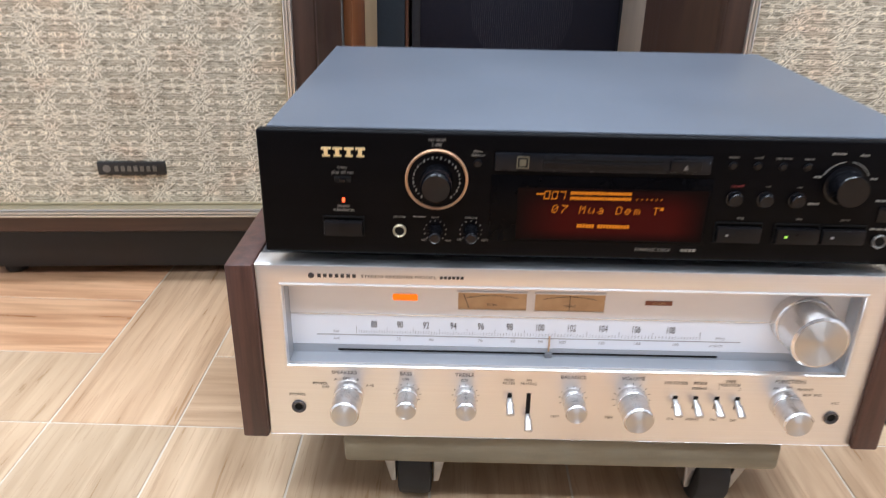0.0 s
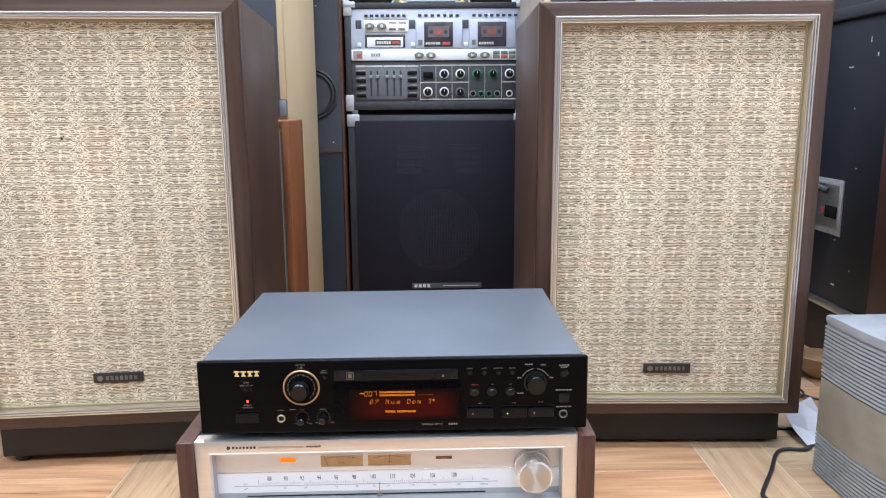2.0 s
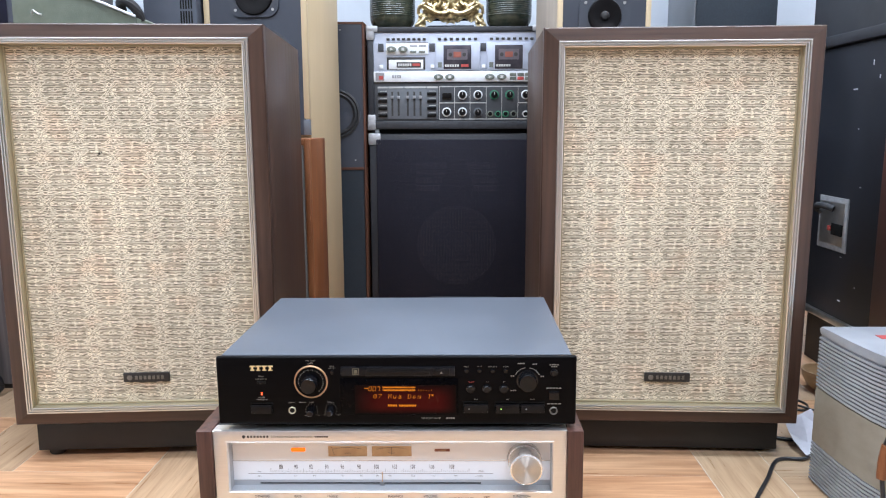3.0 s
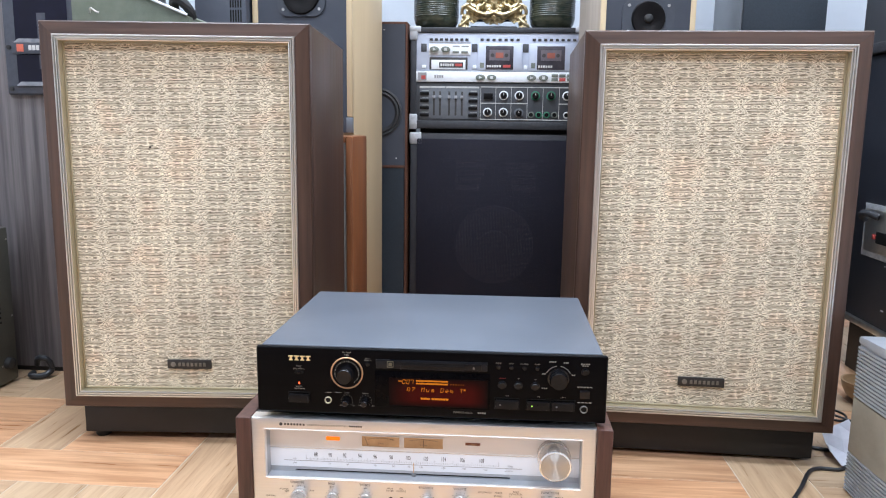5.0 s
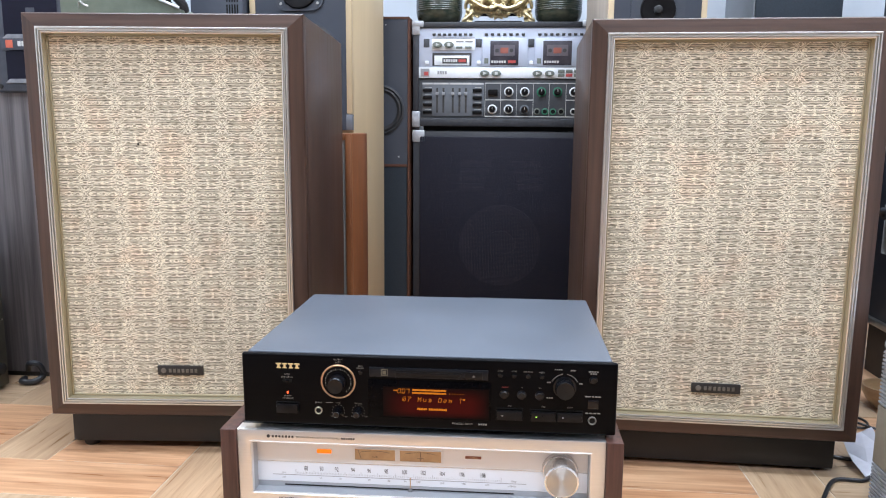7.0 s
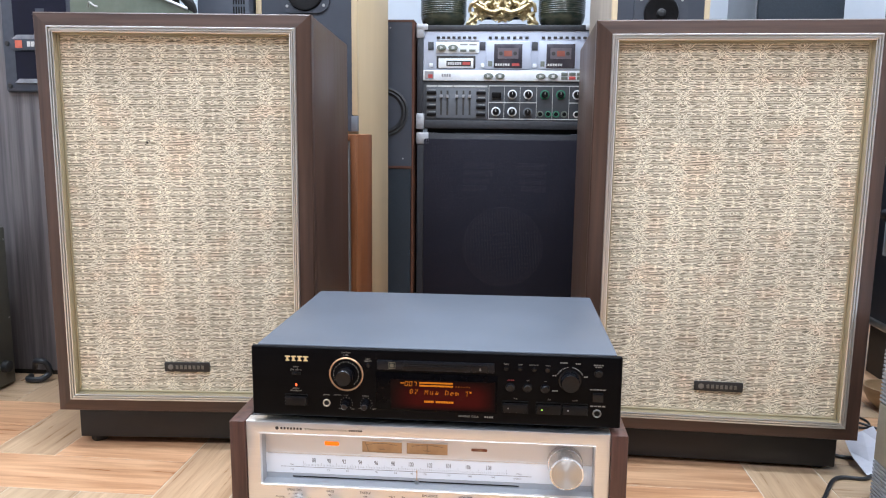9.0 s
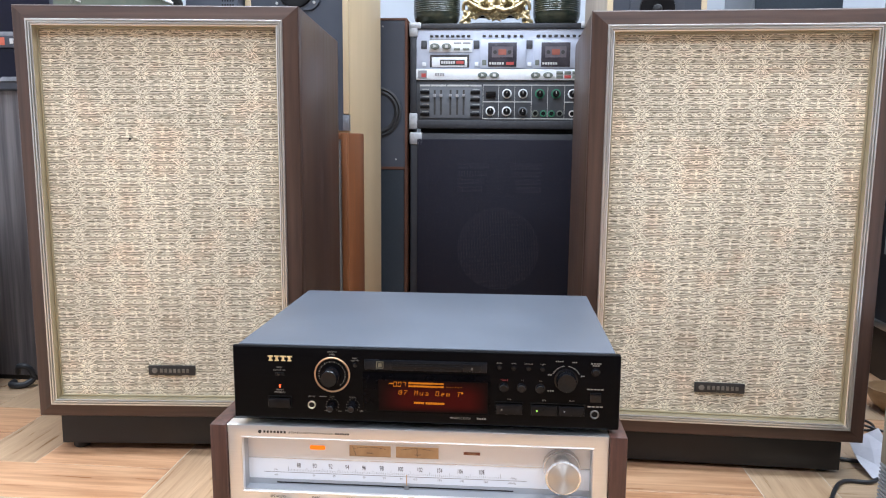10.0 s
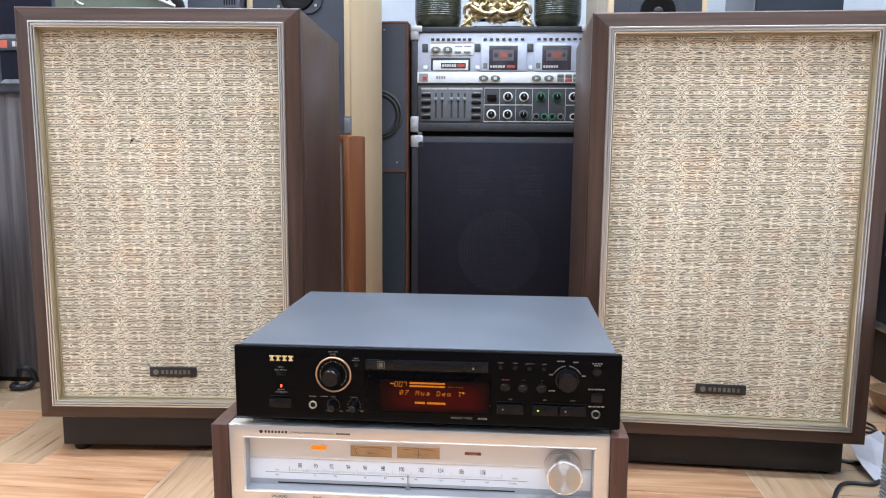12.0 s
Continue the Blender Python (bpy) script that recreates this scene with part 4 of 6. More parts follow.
FZ0, FZ1 = 0.0060, 0.0928
part("cover", box(-0.2150, 0.2150, 0.0055, 0.314, 0.010, 0.0938, 0.0016), COVER, deck, "blue-grey lacquered steel cover")
part("faceplate", box(-0.2205, 0.2205, 0.0, 0.0075, FZ0, FZ1, 0.0024, 3), FACE_BLACK, deck, "satin black faceplate")
for fx in (-0.165, 0.165):
    for fy in (0.05, 0.27):
        part("foot", lathe_z(fx, fy, [(0.0, 0.0), (0.020, 0.0), (0.022, 0.003), (0.022, 0.0102), (0.0, 0.0102)], 24), BLACK_RUBBER, deck)
F = -0.0004
# maker's mark: four plain gold slabs with a narrower waist
bm = bmesh.new()
x0, z0 = tl(-0.0562, 0.3190)
for k in range(4):
    u = x0 + k * 0.0074
    box(u, u + 0.0062, -0.0008, 0.0002, z0 + 0.0016, z0 + 0.0031, bm=bm)
    box(u + 0.0017, u + 0.0042, -0.0008, 0.0002, z0 - 0.0019, z0 + 0.0016, bm=bm)
    box(u + 0.0006, u + 0.0056, -0.0008, 0.0002, z0 - 0.0031, z0 - 0.0019, bm=bm)
part("maker_mark", bm, GOLD_PRINT, deck, "gold maker's mark", smooth=0)


def word(s, x, z, h=0.0018, mt=None):
    a, b = tl(x, z)
    h *= 1.25
    return lettering(s, a, F, b, h, mt or PRINT_DIM, deck)


word("timer", -0.043, 0.3090), word("play off rec", -0.043, 0.3055), word("power", -0.043, 0.2822), word("standby/on", -0.043, 0.2793)
a, b = tl(-0.043, 0.3005)
sw = part("timer_switch", box(a - 0.0055, a + 0.0055, -0.0008, 0.0002, b - 0.0020, b + 0.0020, 0.0004), DARK_SLOT, deck)
part("slider", box(a - 0.0018, a + 0.0018, -0.0028, -0.0008, b - 0.0014, b + 0.0014, 0.0004), GLOSS_KEY, sw)
a, b = tl(-0.043, 0.2862)
part("power_lamp", box(a - 0.0009, a + 0.0009, -0.0009, 0.0001, b - 0.0016, b + 0.0016, 0.0004), RED_LED, deck, "lit orange power lamp")


def key(x0, z0, x1, z1, name, lamp=None):
    a, b = tl(x0, z0)
    c, d = tl(x1, z1)
    k = part(name, box(a + 0.0012, c - 0.0012, -0.0042, 0.0002, d + 0.0012, b - 0.0028, 0.0007), KEY_BLACK, deck, "black push key")
    for u0, u1, v0, v1 in ((a, c, b - 0.0012, b), (a, c, d - 0.0004, d + 0.0008), (a, a + 0.0008, d, b), (c - 0.0008, c, d, b)):
        part("key_rim", box(u0, u1, -0.0008, 0.0002, v0, v1, 0.0002), DARK_SLOT, k)
    if lamp:
        lx = a + (c - a) * 0.24
        part("key_lamp", box(lx - 0.0009, lx + 0.0009, -0.0046, -0.0041, (b + d) / 2 - 0.0016, (b + d) / 2, 0.0002), lamp, k)


KEY_BLACK = surface("satin_black_key", (0.0060, 0.0052, 0.0055), (0.0095, 0.0085, 0.0088), (40, 40, 40), 0.32, spec=0.16)
key(-0.0575, 0.2745, -0.0295, 0.2605, "power_key")
key(0.2045, 0.2775, 0.2360, 0.2630, "stop_key", PRINT_DIM)
key(0.2440, 0.2775, 0.2745, 0.2630, "play_key", GREEN_LED)
key(0.2745, 0.2775, 0.3050, 0.2635, "pause_key", INK_GREY)
# recording level dial with its gold ring
a, b = tl(0.0185, 0.3020)
dial = part("level_dial", lathe_y(a, b, [(0.0192, 0.0002), (0.0190, -0.0010), (0.0120, -0.0013), (0.0100, -0.0013), (0.0, -0.0013)], 56), FACE_BLACK, deck, "black level dial")
part("dial_ring", lathe_y(a, b, [(0.0208, 0.0002), (0.0207, -0.0016), (0.0200, -0.0022), (0.0190, -0.0018), (0.0188, -0.0006)], 64), COPPER_RING, dial, "slim copper-gold ring")
part("dial_knob", lathe_y(a, b, [(0.0108, -0.0013), (0.0105, -0.004), (0.0098, -0.0175), (0.0088, -0.0190), (0.0, -0.0186)], 40), GLOSS_KEY, dial, "gloss black knob")
bm = bmesh.new()
for k in range(27):
    an = radians(-140 + 280 * k / 26)
    rr = 0.0152
    cx, cz2 = a + rr * math.sin(an), b + rr * math.cos(an)
    box(cx - 0.0005, cx + 0.0005, -0.0016, -0.0012, cz2 - (0.0009 if k % 2 == 0 else 0.0003), cz2 + (0.0009 if k % 2 == 0 else 0.0003), bm=bm)
part("dial_scale", bm, PRINT_DIM, dial, smooth=0)
word("rec level", 0.0185, 0.3290), word("(-dB)", 0.0185, 0.3257), word("input", 0.0450, 0.3222, 0.0016), word("selector", 0.0450, 0.3195, 0.0016)


def button(x, z, r, tip, mt, name="button", label=""):
    a, b = tl(x, z)
    return part(name, lathe_y(a, b, [(r * 1.25, 0.0002), (r * 1.25, -0.0006), (r * 1.02, -0.0008), (r, tip + 0.0006), (r * 0.85, tip), (0.0, tip * 0.94)], 28), mt, deck, label)


button(0.0450, 0.3140, 0.0022, -0.0018, GLOSS_KEY)
word("phones", -0.006, 0.2755, 0.0016), word("level", 0.018, 0.2758, 0.0016), word("balance", 0.042, 0.2760, 0.0016)
word("min", 0.0105, 0.2590, 0.0014), word("max", 0.0265, 0.2590, 0.0014), word("left", 0.0345, 0.2598, 0.0014), word("right", 0.0515, 0.2600, 0.0014)
a, b = tl(0.0, 0.2755)
part("printed_line", box(a + 0.003, a + 0.0115, F, 0.0001, b - 0.00025, b + 0.00025), PRINT_DIM, deck, smooth=0)
for x, z, rr, mt in ((-0.006, 0.2652, 0.0046, GOLD_TRIM), (0.3155, 0.2665, 0.0050, BADGE_METAL)):
    a, b = tl(x, z)
    j = part("jack", lathe_y(a, b, [(rr, 0.0002), (rr, -0.0015), (rr * 0.86, -0.0022), (rr * 0.70, -0.0016), (rr * 0.66, 0.0004)], 32), mt, deck, "ringed headphone socket" if x < 0 else "ringed round socket")
    part("jack_hole", cyl(a, b, -0.0008, 0.0003, rr * 0.66, seg=24), DARK_SLOT, j)
for x, z in ((0.018, 0.2655), (0.042, 0.2660)):
    a, b = tl(x, z)
    k = part("small_knob", lathe_y(a, b, [(0.0052, 0.0002), (0.0052, -0.003), (0.0042, -0.0045), (0.0038, -0.0130), (0.0030, -0.0138), (0.0, -0.0138)], 28), GLOSS_KEY, deck, "small black knob")
    bm = bmesh.new()
    for i in range(11):
        an = radians(-135 + 27 * i)
        cx, cz2 = a + 0.0074 * math.sin(an), b + 0.0074 * math.cos(an)
        box(cx - 0.00035, cx + 0.00035, F, 0.0001, cz2 - 0.00035, cz2 + 0.00035, bm=bm)
    part("knob_scale", bm, PRINT_DIM, k, smooth=0)
# disc slot
a, b = tl(0.0560, 0.3215)
c, d = tl(0.1950, 0.3105)
slot = part("disc_slot", box(a, c, -0.0022, 0.0002, d, b, 0.0006), SLOT_GREY, deck, "dark bevelled disc slot")
p0, p1 = 0.0870 - TX, 0.1640 - TX
part("slot_mouth", box(p0, p1, -0.0026, -0.0021, d + 0.0024, b - 0.0030), DARK_SLOT, slot, smooth=0)
part("slot_flap", box(p0 + 0.0005, p1 - 0.0005, -0.0032, -0.0024, d + 0.0030, b - 0.0048, 0.0002), KEY_BLACK, slot)
part("eject_key", box(0.1685 - TX, 0.1885 - TX, -0.0036, -0.0021, d + 0.0018, b - 0.0022, 0.0005), KEY_BLACK, slot)
e0 = 0.1785 - TX
bm = bmesh.new()
vs = [bm.verts.new(v) for v in ((e0 - 0.0013, -0.0039, d + 0.0048), (e0 + 0.0013, -0.0039, d + 0.0048), (e0, -0.0039, d + 0.0066))]
bm.faces.new(vs)
box(e0 - 0.0013, e0 + 0.0013, -0.0040, -0.0036, d + 0.0036, d + 0.0042, bm=bm)
part("eject_mark", bm, PRINT_DIM, slot, smooth=0)
bm = bmesh.new()
for u0, u1, v0, v1 in ((0.0700, 0.0780, d + 0.0018, d + 0.0026), (0.0700, 0.0780, b - 0.0026, b - 0.0018), (0.0700, 0.0707, d + 0.0026, b - 0.0026), (0.0773, 0.0780, d + 0.0026, b - 0.0026), (0.0718, 0.0760, d + 0.0036, b - 0.0038)):
    box(u0 - TX, u1 - TX, -0.0026, -0.0021, v0, v1, bm=bm)
part("disc_mark", bm, METER_DIM, slot, "small dull disc emblem", smooth=0)
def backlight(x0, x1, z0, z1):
    """Dim red glow behind the display filter, its edge fade painted into the emission."""
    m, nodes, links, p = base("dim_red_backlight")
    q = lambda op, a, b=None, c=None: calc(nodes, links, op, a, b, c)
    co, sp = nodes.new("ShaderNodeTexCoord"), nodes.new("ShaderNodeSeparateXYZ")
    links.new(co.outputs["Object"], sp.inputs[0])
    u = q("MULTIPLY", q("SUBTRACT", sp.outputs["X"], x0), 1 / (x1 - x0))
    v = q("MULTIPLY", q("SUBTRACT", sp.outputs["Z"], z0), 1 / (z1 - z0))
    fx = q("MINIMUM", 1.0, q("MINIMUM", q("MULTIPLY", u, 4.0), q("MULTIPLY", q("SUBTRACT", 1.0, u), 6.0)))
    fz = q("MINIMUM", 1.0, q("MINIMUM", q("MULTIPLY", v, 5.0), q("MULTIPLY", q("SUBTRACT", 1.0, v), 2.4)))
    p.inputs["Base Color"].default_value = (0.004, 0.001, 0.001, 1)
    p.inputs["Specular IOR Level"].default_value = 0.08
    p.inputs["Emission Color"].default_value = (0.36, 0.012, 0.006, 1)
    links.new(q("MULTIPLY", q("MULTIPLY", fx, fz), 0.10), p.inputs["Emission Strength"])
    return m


# display
a, b = tl(0.0540, 0.3065)
c, d = tl(0.1990, 0.2605)
disp = part("display_window", box(a, c, -0.0010, 0.0002, d, b, 0.0004), GLOSS_BLACK, deck, "gloss black display window")
a2, b2 = tl(0.0760, 0.2975)
c2, d2 = tl(0.1965, 0.2645)
part("display_glass", box(a2, c2, -0.0013, -0.0009, d2, b2), WINDOW_RED, disp, "dark red display glass", smooth=0)
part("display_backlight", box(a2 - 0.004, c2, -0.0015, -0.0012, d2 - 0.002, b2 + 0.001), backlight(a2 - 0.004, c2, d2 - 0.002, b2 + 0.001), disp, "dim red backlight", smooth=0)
G = -0.0018


# dot-matrix characters, five columns by seven rows, from the top down
DOTS = {"0": "01110 10001 10011 10101 11001 10001 01110", "7": "11111 00001 00010 00100 01000 01000 01000", "M": "10001 11011 10101 10101 10001 10001 10001",
        "u": "00000 00000 10001 10001 10001 10011 01101", "a": "00000 00000 01110 00001 01111 10001 01111", "D": "11110 10001 10001 10001 10001 10001 11110",
        "e": "00000 00000 01110 10001 11111 10000 01110", "m": "00000 00000 11010 10101 10101 10101 10101", "T": "11111 00100 00100 00100 00100 00100 00100"}


def matrix_letter(ch, x, z, w, h):
    a, b = tl(x, z)
    bm = bmesh.new()
    sx, sz = w / 5, h / 7
    for r, row in enumerate(DOTS[ch].split()):
        for c, on in enumerate(row):
            if on == "1":
                v = b + (3 - r) * sz
                u = a + c * sx + (3 - r) * sz * 0.14
                box(u, u + sx * 0.74, G, -0.0014, v - sz * 0.37, v + sz * 0.37, bm=bm)
    part("display_letter", bm, AMBER_GLOW, disp, smooth=0)


def segment_digit(x, z, w, h, on):
    """A slanted digit of thin strokes: top, upper sides, lower sides, foot."""
    a, b = tl(x, z)
    bm = bmesh.new()
    t = 0.0005
    for k, (u0, u1, v0, v1) in enumerate(((0, w, h / 2 - t, h / 2), (0, t, 0.0003, h / 2 - t), (w - t, w, 0.0003, h / 2 - t), (0, t, -h / 2 + t, -0.0003), (w - t, w, -h / 2 + t, -0.0003), (0, w, -h / 2, -h / 2 + t))):
        if on[k] == "1":
            box(a + u0, a + u1, G, -0.0014, b + v0, b + v1, bm=bm)
    for v in bm.verts:
        v.co.x += (v.co.z - b) * 0.14
    part("display_digit", bm, AMBER_GLOW, disp, smooth=0)


for k, on in enumerate(("111111", "111111", "101010")):
    segment_digit(0.0893 + k * 0.0051, 0.2938, 0.0037, 0.0056, on)
for k, ch in enumerate("07 Mua Dem T"):
    if ch != " ":
        matrix_letter(ch, 0.0952 + k * 0.00605, 0.2842, 0.0039, 0.0056)
bm = bmesh.new()
for k in range(34):
    u, v = tl(0.1065 + k * 0.00118, 0.0)
    z1, z2 = tl(0.126, 0.2957)[1], tl(0.126, 0.2921)[1]
    box(u, u + 0.00098, G, -0.0014, z1 - 0.0010, z1 + 0.0010, bm=bm)
    box(u, u + 0.00098, G, -0.0014, z2 - 0.0010, z2 + 0.0010, bm=bm)
part("level_meter", bm, AMBER_GLOW, disp, "glowing amber level bars", smooth=0)
bm = bmesh.new()
for k in range(6):
    u = tl(0.1500 + k * 0.0032, 0)[0]
    box(u, u + 0.0006, G, -0.0014, z2 - 0.0005, z2 + 0.0005, bm=bm)
part("level_tail", bm, AMBER_GLOW, disp, smooth=0)
bm = bmesh.new()
for k in range(18):
    if k == 6:
        continue
    u, v = tl(0.1125 + k * 0.00195, 0.2725)
    box(u, u + 0.0016, G, -0.0014, v - 0.0012, v + 0.0012, bm=bm)
part("track_strip", bm, AMBER_GLOW, disp, smooth=0)
u, v = tl(0.0870, 0.2945)
part("small_segment", box(u - 0.003, u + 0.002, G, -0.0014, v - 0.0006, v + 0.0004), AMBER_GLOW, disp, smooth=0)
u, v = tl(0.1675, 0.2858)
part("play_segment", box(u - 0.001, u + 0.001, G, -0.0014, v - 0.001, v + 0.001), AMBER_GLOW, disp, smooth=0)
word("MINIDISC DECK", 0.1655, 0.2560, 0.0019)
u, v = tl(0.1890, 0.2560)
bars(u - 0.0050, u + 0.0056, 0.0, v, 0.0019, 4, PRINT_DIM, deck)
for x, s in ((0.2090, "display"), (0.2250, "scroll"), (0.2412, "play mode"), (0.2570, "repeat")):
    button(x, 0.3168, 0.0022, -0.0020, GLOSS_KEY)
    word(s, x, 0.3225, 0.0014)
for x, s in ((0.2140, "record"), (0.2340, "<<"), (0.2547, ">>")):
    button(x, 0.2942, 0.0045, -0.0050, GLOSS_KEY, label="round black button")
    word(s, x + 0.0005, 0.3030, 0.0016, TAPE_RED if s == "record" else None)
word("stop", 0.2203, 0.2808, 0.0015), word("play", 0.2593, 0.2812, 0.0015), word("pause", 0.2898, 0.2815, 0.0015)
a, b = tl(0.2830, 0.3050)
jog = part("jog_dial", lathe_y(a, b, [(0.0134, 0.0002), (0.0132, -0.0010), (0.0112, -0.0013), (0.0108, -0.012), (0.0101, -0.0136), (0.0, -0.0138)], 48), GLOSS_KEY, deck, "gloss black jog dial")
bm = bmesh.new()
for k in range(25):
    an = radians(-62 + 124 * k / 24)
    if 11 <= k <= 13:
        continue
    cx, cz2 = a + 0.0160 * math.sin(an), b + 0.0160 * math.cos(an)
    box(cx - 0.0007, cx + 0.0007, F, 0.0001, cz2 - 0.0003, cz2 + 0.0003, bm=bm)
part("jog_scale", bm, PRINT_DIM, deck, smooth=0)
bars(a - 0.0120, a - 0.0030, 0.0, b + 0.0212, 0.0013, 4, PRINT_DIM, deck)
bars(a + 0.0060, a + 0.0120, 0.0, b + 0.0205, 0.0013, 3, PRINT_DIM, deck)
bars(a - 0.0205, a - 0.0155, 0.0, b + 0.0055, 0.0013, 2, PRINT_DIM, deck)
bars(a + 0.0160, a + 0.0205, 0.0, b + 0.0050, 0.0013, 2, PRINT_DIM, deck)
bars(a - 0.0205, a - 0.0130, 0.0, b - 0.0130, 0.0014, 3, PRINT_DIM, deck)
button(0.3155, 0.3150, 0.0040, -0.0040, GLOSS_KEY, label="round black button")
bars(0.3155 - TX - 0.0060, 0.3155 - TX + 0.0060, 0.0, tl(0.3155, 0.3248)[1], 0.0013, 4, PRINT_DIM, deck)
bars(0.3155 - TX - 0.0040, 0.3155 - TX + 0.0040, 0.0, tl(0.3155, 0.3225)[1], 0.0013, 3, PRINT_DIM, deck)
a, b = tl(0.3160, 0.2865)
part("sensor_window", box(a - 0.0062, a + 0.0062, -0.0010, 0.0002, b - 0.0062, b + 0.0050, 0.0005), GLOSS_KEY, deck, "small gloss sensor window")
bars(a - 0.0100, a + 0.0090, 0.0, tl(0.316, 0.2952)[1], 0.0013, 5, PRINT_DIM, deck)
bars(a - 0.0090, a + 0.0090, 0.0, tl(0.316, 0.2752)[1], 0.0013, 4, PRINT_DIM, deck)

# ---- grey ribbed loudspeaker in front of the flight case ----
def box_curve(grow=0.0):
    pts = [(0.800, 0.905), (0.801, 0.86), (0.803, 0.81), (0.809, 0.755), (0.822, 0.70), (0.845, 0.645), (0.882, 0.595), (0.922, 0.555)]
    return [(x + 0.013 - grow, y - grow * 0.6) for x, y in pts] + [(1.14, 0.555 - grow * 0.6), (1.14, 0.905)]


rib = thing("ribbed_loudspeaker", pose(0, 0, 0), "silver-grey curved loudspeaker with ribbed bands and a taupe grille", "loudspeaker")
part("body", prism(box_curve(), 0.0, 0.272, 0.003), GREY_RIB, rib, "silver-grey plastic body")
part("grille", prism(box_curve(0.0035), 0.0725, 0.169, 0.001), BEIGE_MESH, rib, "taupe mesh grille band")
part("top_lid", prism(box_curve(0.004), 0.262, 0.276, 0.004), GREY_RIB, rib, "pale grey lid")
for z0, n in ((0.172, 14), (0.004, 11)):
    for k in range(n):
        part("rib", prism(box_curve(0.0045), z0 + k * 0.0063, z0 + k * 0.0063 + 0.0040, 0.0008), GREY_RIB, rib)
for x, y, w, d, mt, nm in ((0.884, 0.835, 0.030, 0.020, TAPE_RED, "red_label"), (0.924, 0.845, 0.040, 0.012, PAPER, "white_label"), (0.905, 0.775, 0.050, 0.006, INK_GREY, "printed_line"), (0.925, 0.755, 0.060, 0.006, INK_GREY, "printed_line"), (0.930, 0.725, 0.055, 0.012, PAPER, "white_label")):
    part(nm, box(x - w / 2, x + w / 2, y - d / 2, y + d / 2, 0.2758, 0.2768), mt, rib, smooth=0)

# ---- flight case and mahogany cabinet on the east side ----
case = thing("flight_case", pose(0, 0, 0), "tall scuffed black flight case on a dark base block", "flight case")
part("body", box(1.105, 1.62, 1.215, 1.65, 0.150, 0.795, 0.004), CASE_BLACK, case, "scuffed black laminate body")
part("lid", box(1.098, 1.62, 1.210, 1.65, 0.797, 1.25, 0.006), DARK_PANEL, case, "dark grey lid")
part("lid_lip", box(1.092, 1.10, 1.205, 1.65, 0.797, 0.822, 0.003), TOLEX, case)
part("edge_rail", box(1.096, 1.12, 1.215, 1.65, 0.136, 0.152, 0.002), STEEL, case, "aluminium edge rail")
# one black block fills the dark space below the case
part("dark_base", box(1.13, 1.60, 1.25, 1.63, 0.0, 0.137), BLACK_PAINT, case)
dish = part("handle_dish", prism([(1.4115, 0.312), (1.5485, 0.312), (1.5485, 0.440), (1.4115, 0.440)], 0, 0.004, 0.001), CAP_METAL, case, "pale metal recessed handle dish")
dish.matrix_basis = Matrix(((0, 0, -1, 1.105), (1, 0, 0, 0), (0, 1, 0, 0), (0, 0, 0, 1)))
part("dish_hollow", box(1.0995, 1.1015, 1.424, 1.537, 0.326, 0.428, 0.0005), STEEL, case)
part("latch_plate", box(1.0965, 1.0995, 1.425, 1.475, 0.350, 0.378, 0.0006), DARK_SLOT, case)
part("latch_tab", box(1.0955, 1.0990, 1.478, 1.492, 0.358, 0.370, 0.0006), TAPE_RED, case)
part("handle_grip", tube([(1.097, 1.470, 0.412), (1.085, 1.485, 0.418), (1.080, 1.510, 0.418), (1.085, 1.530, 0.410), (1.098, 1.535, 0.400)], 0.008), TOLEX, case)
for y, z, w, h in ((1.36, 0.74, 0.002, 0.012), (1.42, 0.69, 0.018, 0.003), (1.33, 0.71, 0.003, 0.008), (1.40, 0.60, 0.003, 0.003), (1.37, 0.47, 0.006, 0.002), (1.43, 0.30, 0.006, 0.002), (1.36, 0.24, 0.003, 0.004), (1.42, 0.195, 0.012, 0.003)):
    part("scuff", box(1.1040, 1.1052, y, y + w, z, z + h), PAPER, case, smooth=0)

mah = thing("mahogany_cabinet", pose(1.05, 0.99, 0), "dark red mahogany cabinet beside the flight case", "cabinet")
part("body", box(0.0, 0.50, 0.0, 0.205, 0.03, 1.30, 0.004), RED_MAHOGANY, mah)
part("base", box(0.01, 0.49, 0.01, 0.195, 0.0, 0.03), BLACK_PAINT, mah)

bowl = solid("wooden_bowl", lathe_z(0, 0, [(0.0, 0.0), (0.020, 0.0), (0.022, 0.005), (0.038, 0.018), (0.047, 0.036), (0.050, 0.052), (0.046, 0.052), (0.042, 0.037), (0.032, 0.020), (0.018, 0.010), (0.0, 0.008)], 48), TAN_WOOD, "tan turned wooden bowl on the floor", "bowl", m=pose(1.045, 1.345, 0.0))

# ---- crumpled paper and cables on the floor ----
bm = bmesh.new()
rnd = random.Random(5)
grid = [[bm.verts.new((0.838 + 0.028 * i + rnd.uniform(-0.006, 0.006), 1.075 - 0.028 * j + rnd.uniform(-0.006, 0.006), 0.003 + 0.065 * max(0.0, 0.9 - 0.32 * j) * (0.45 + 0.2 * i) + rnd.uniform(0, 0.010))) for i in range(3)] for j in range(4)]
for j in range(3):
    for i in range(2):
        bm.faces.new((grid[j][i], grid[j][i + 1], grid[j + 1][i + 1], grid[j + 1][i]))
paper = solid("crumpled_paper", bm, PAPER, "crumpled white sheet of paper leaning on the grey loudspeaker", "paper", smooth=0)
md = paper.modifiers.new("thickness", "SOLIDIFY")
md.thickness = 0.0012


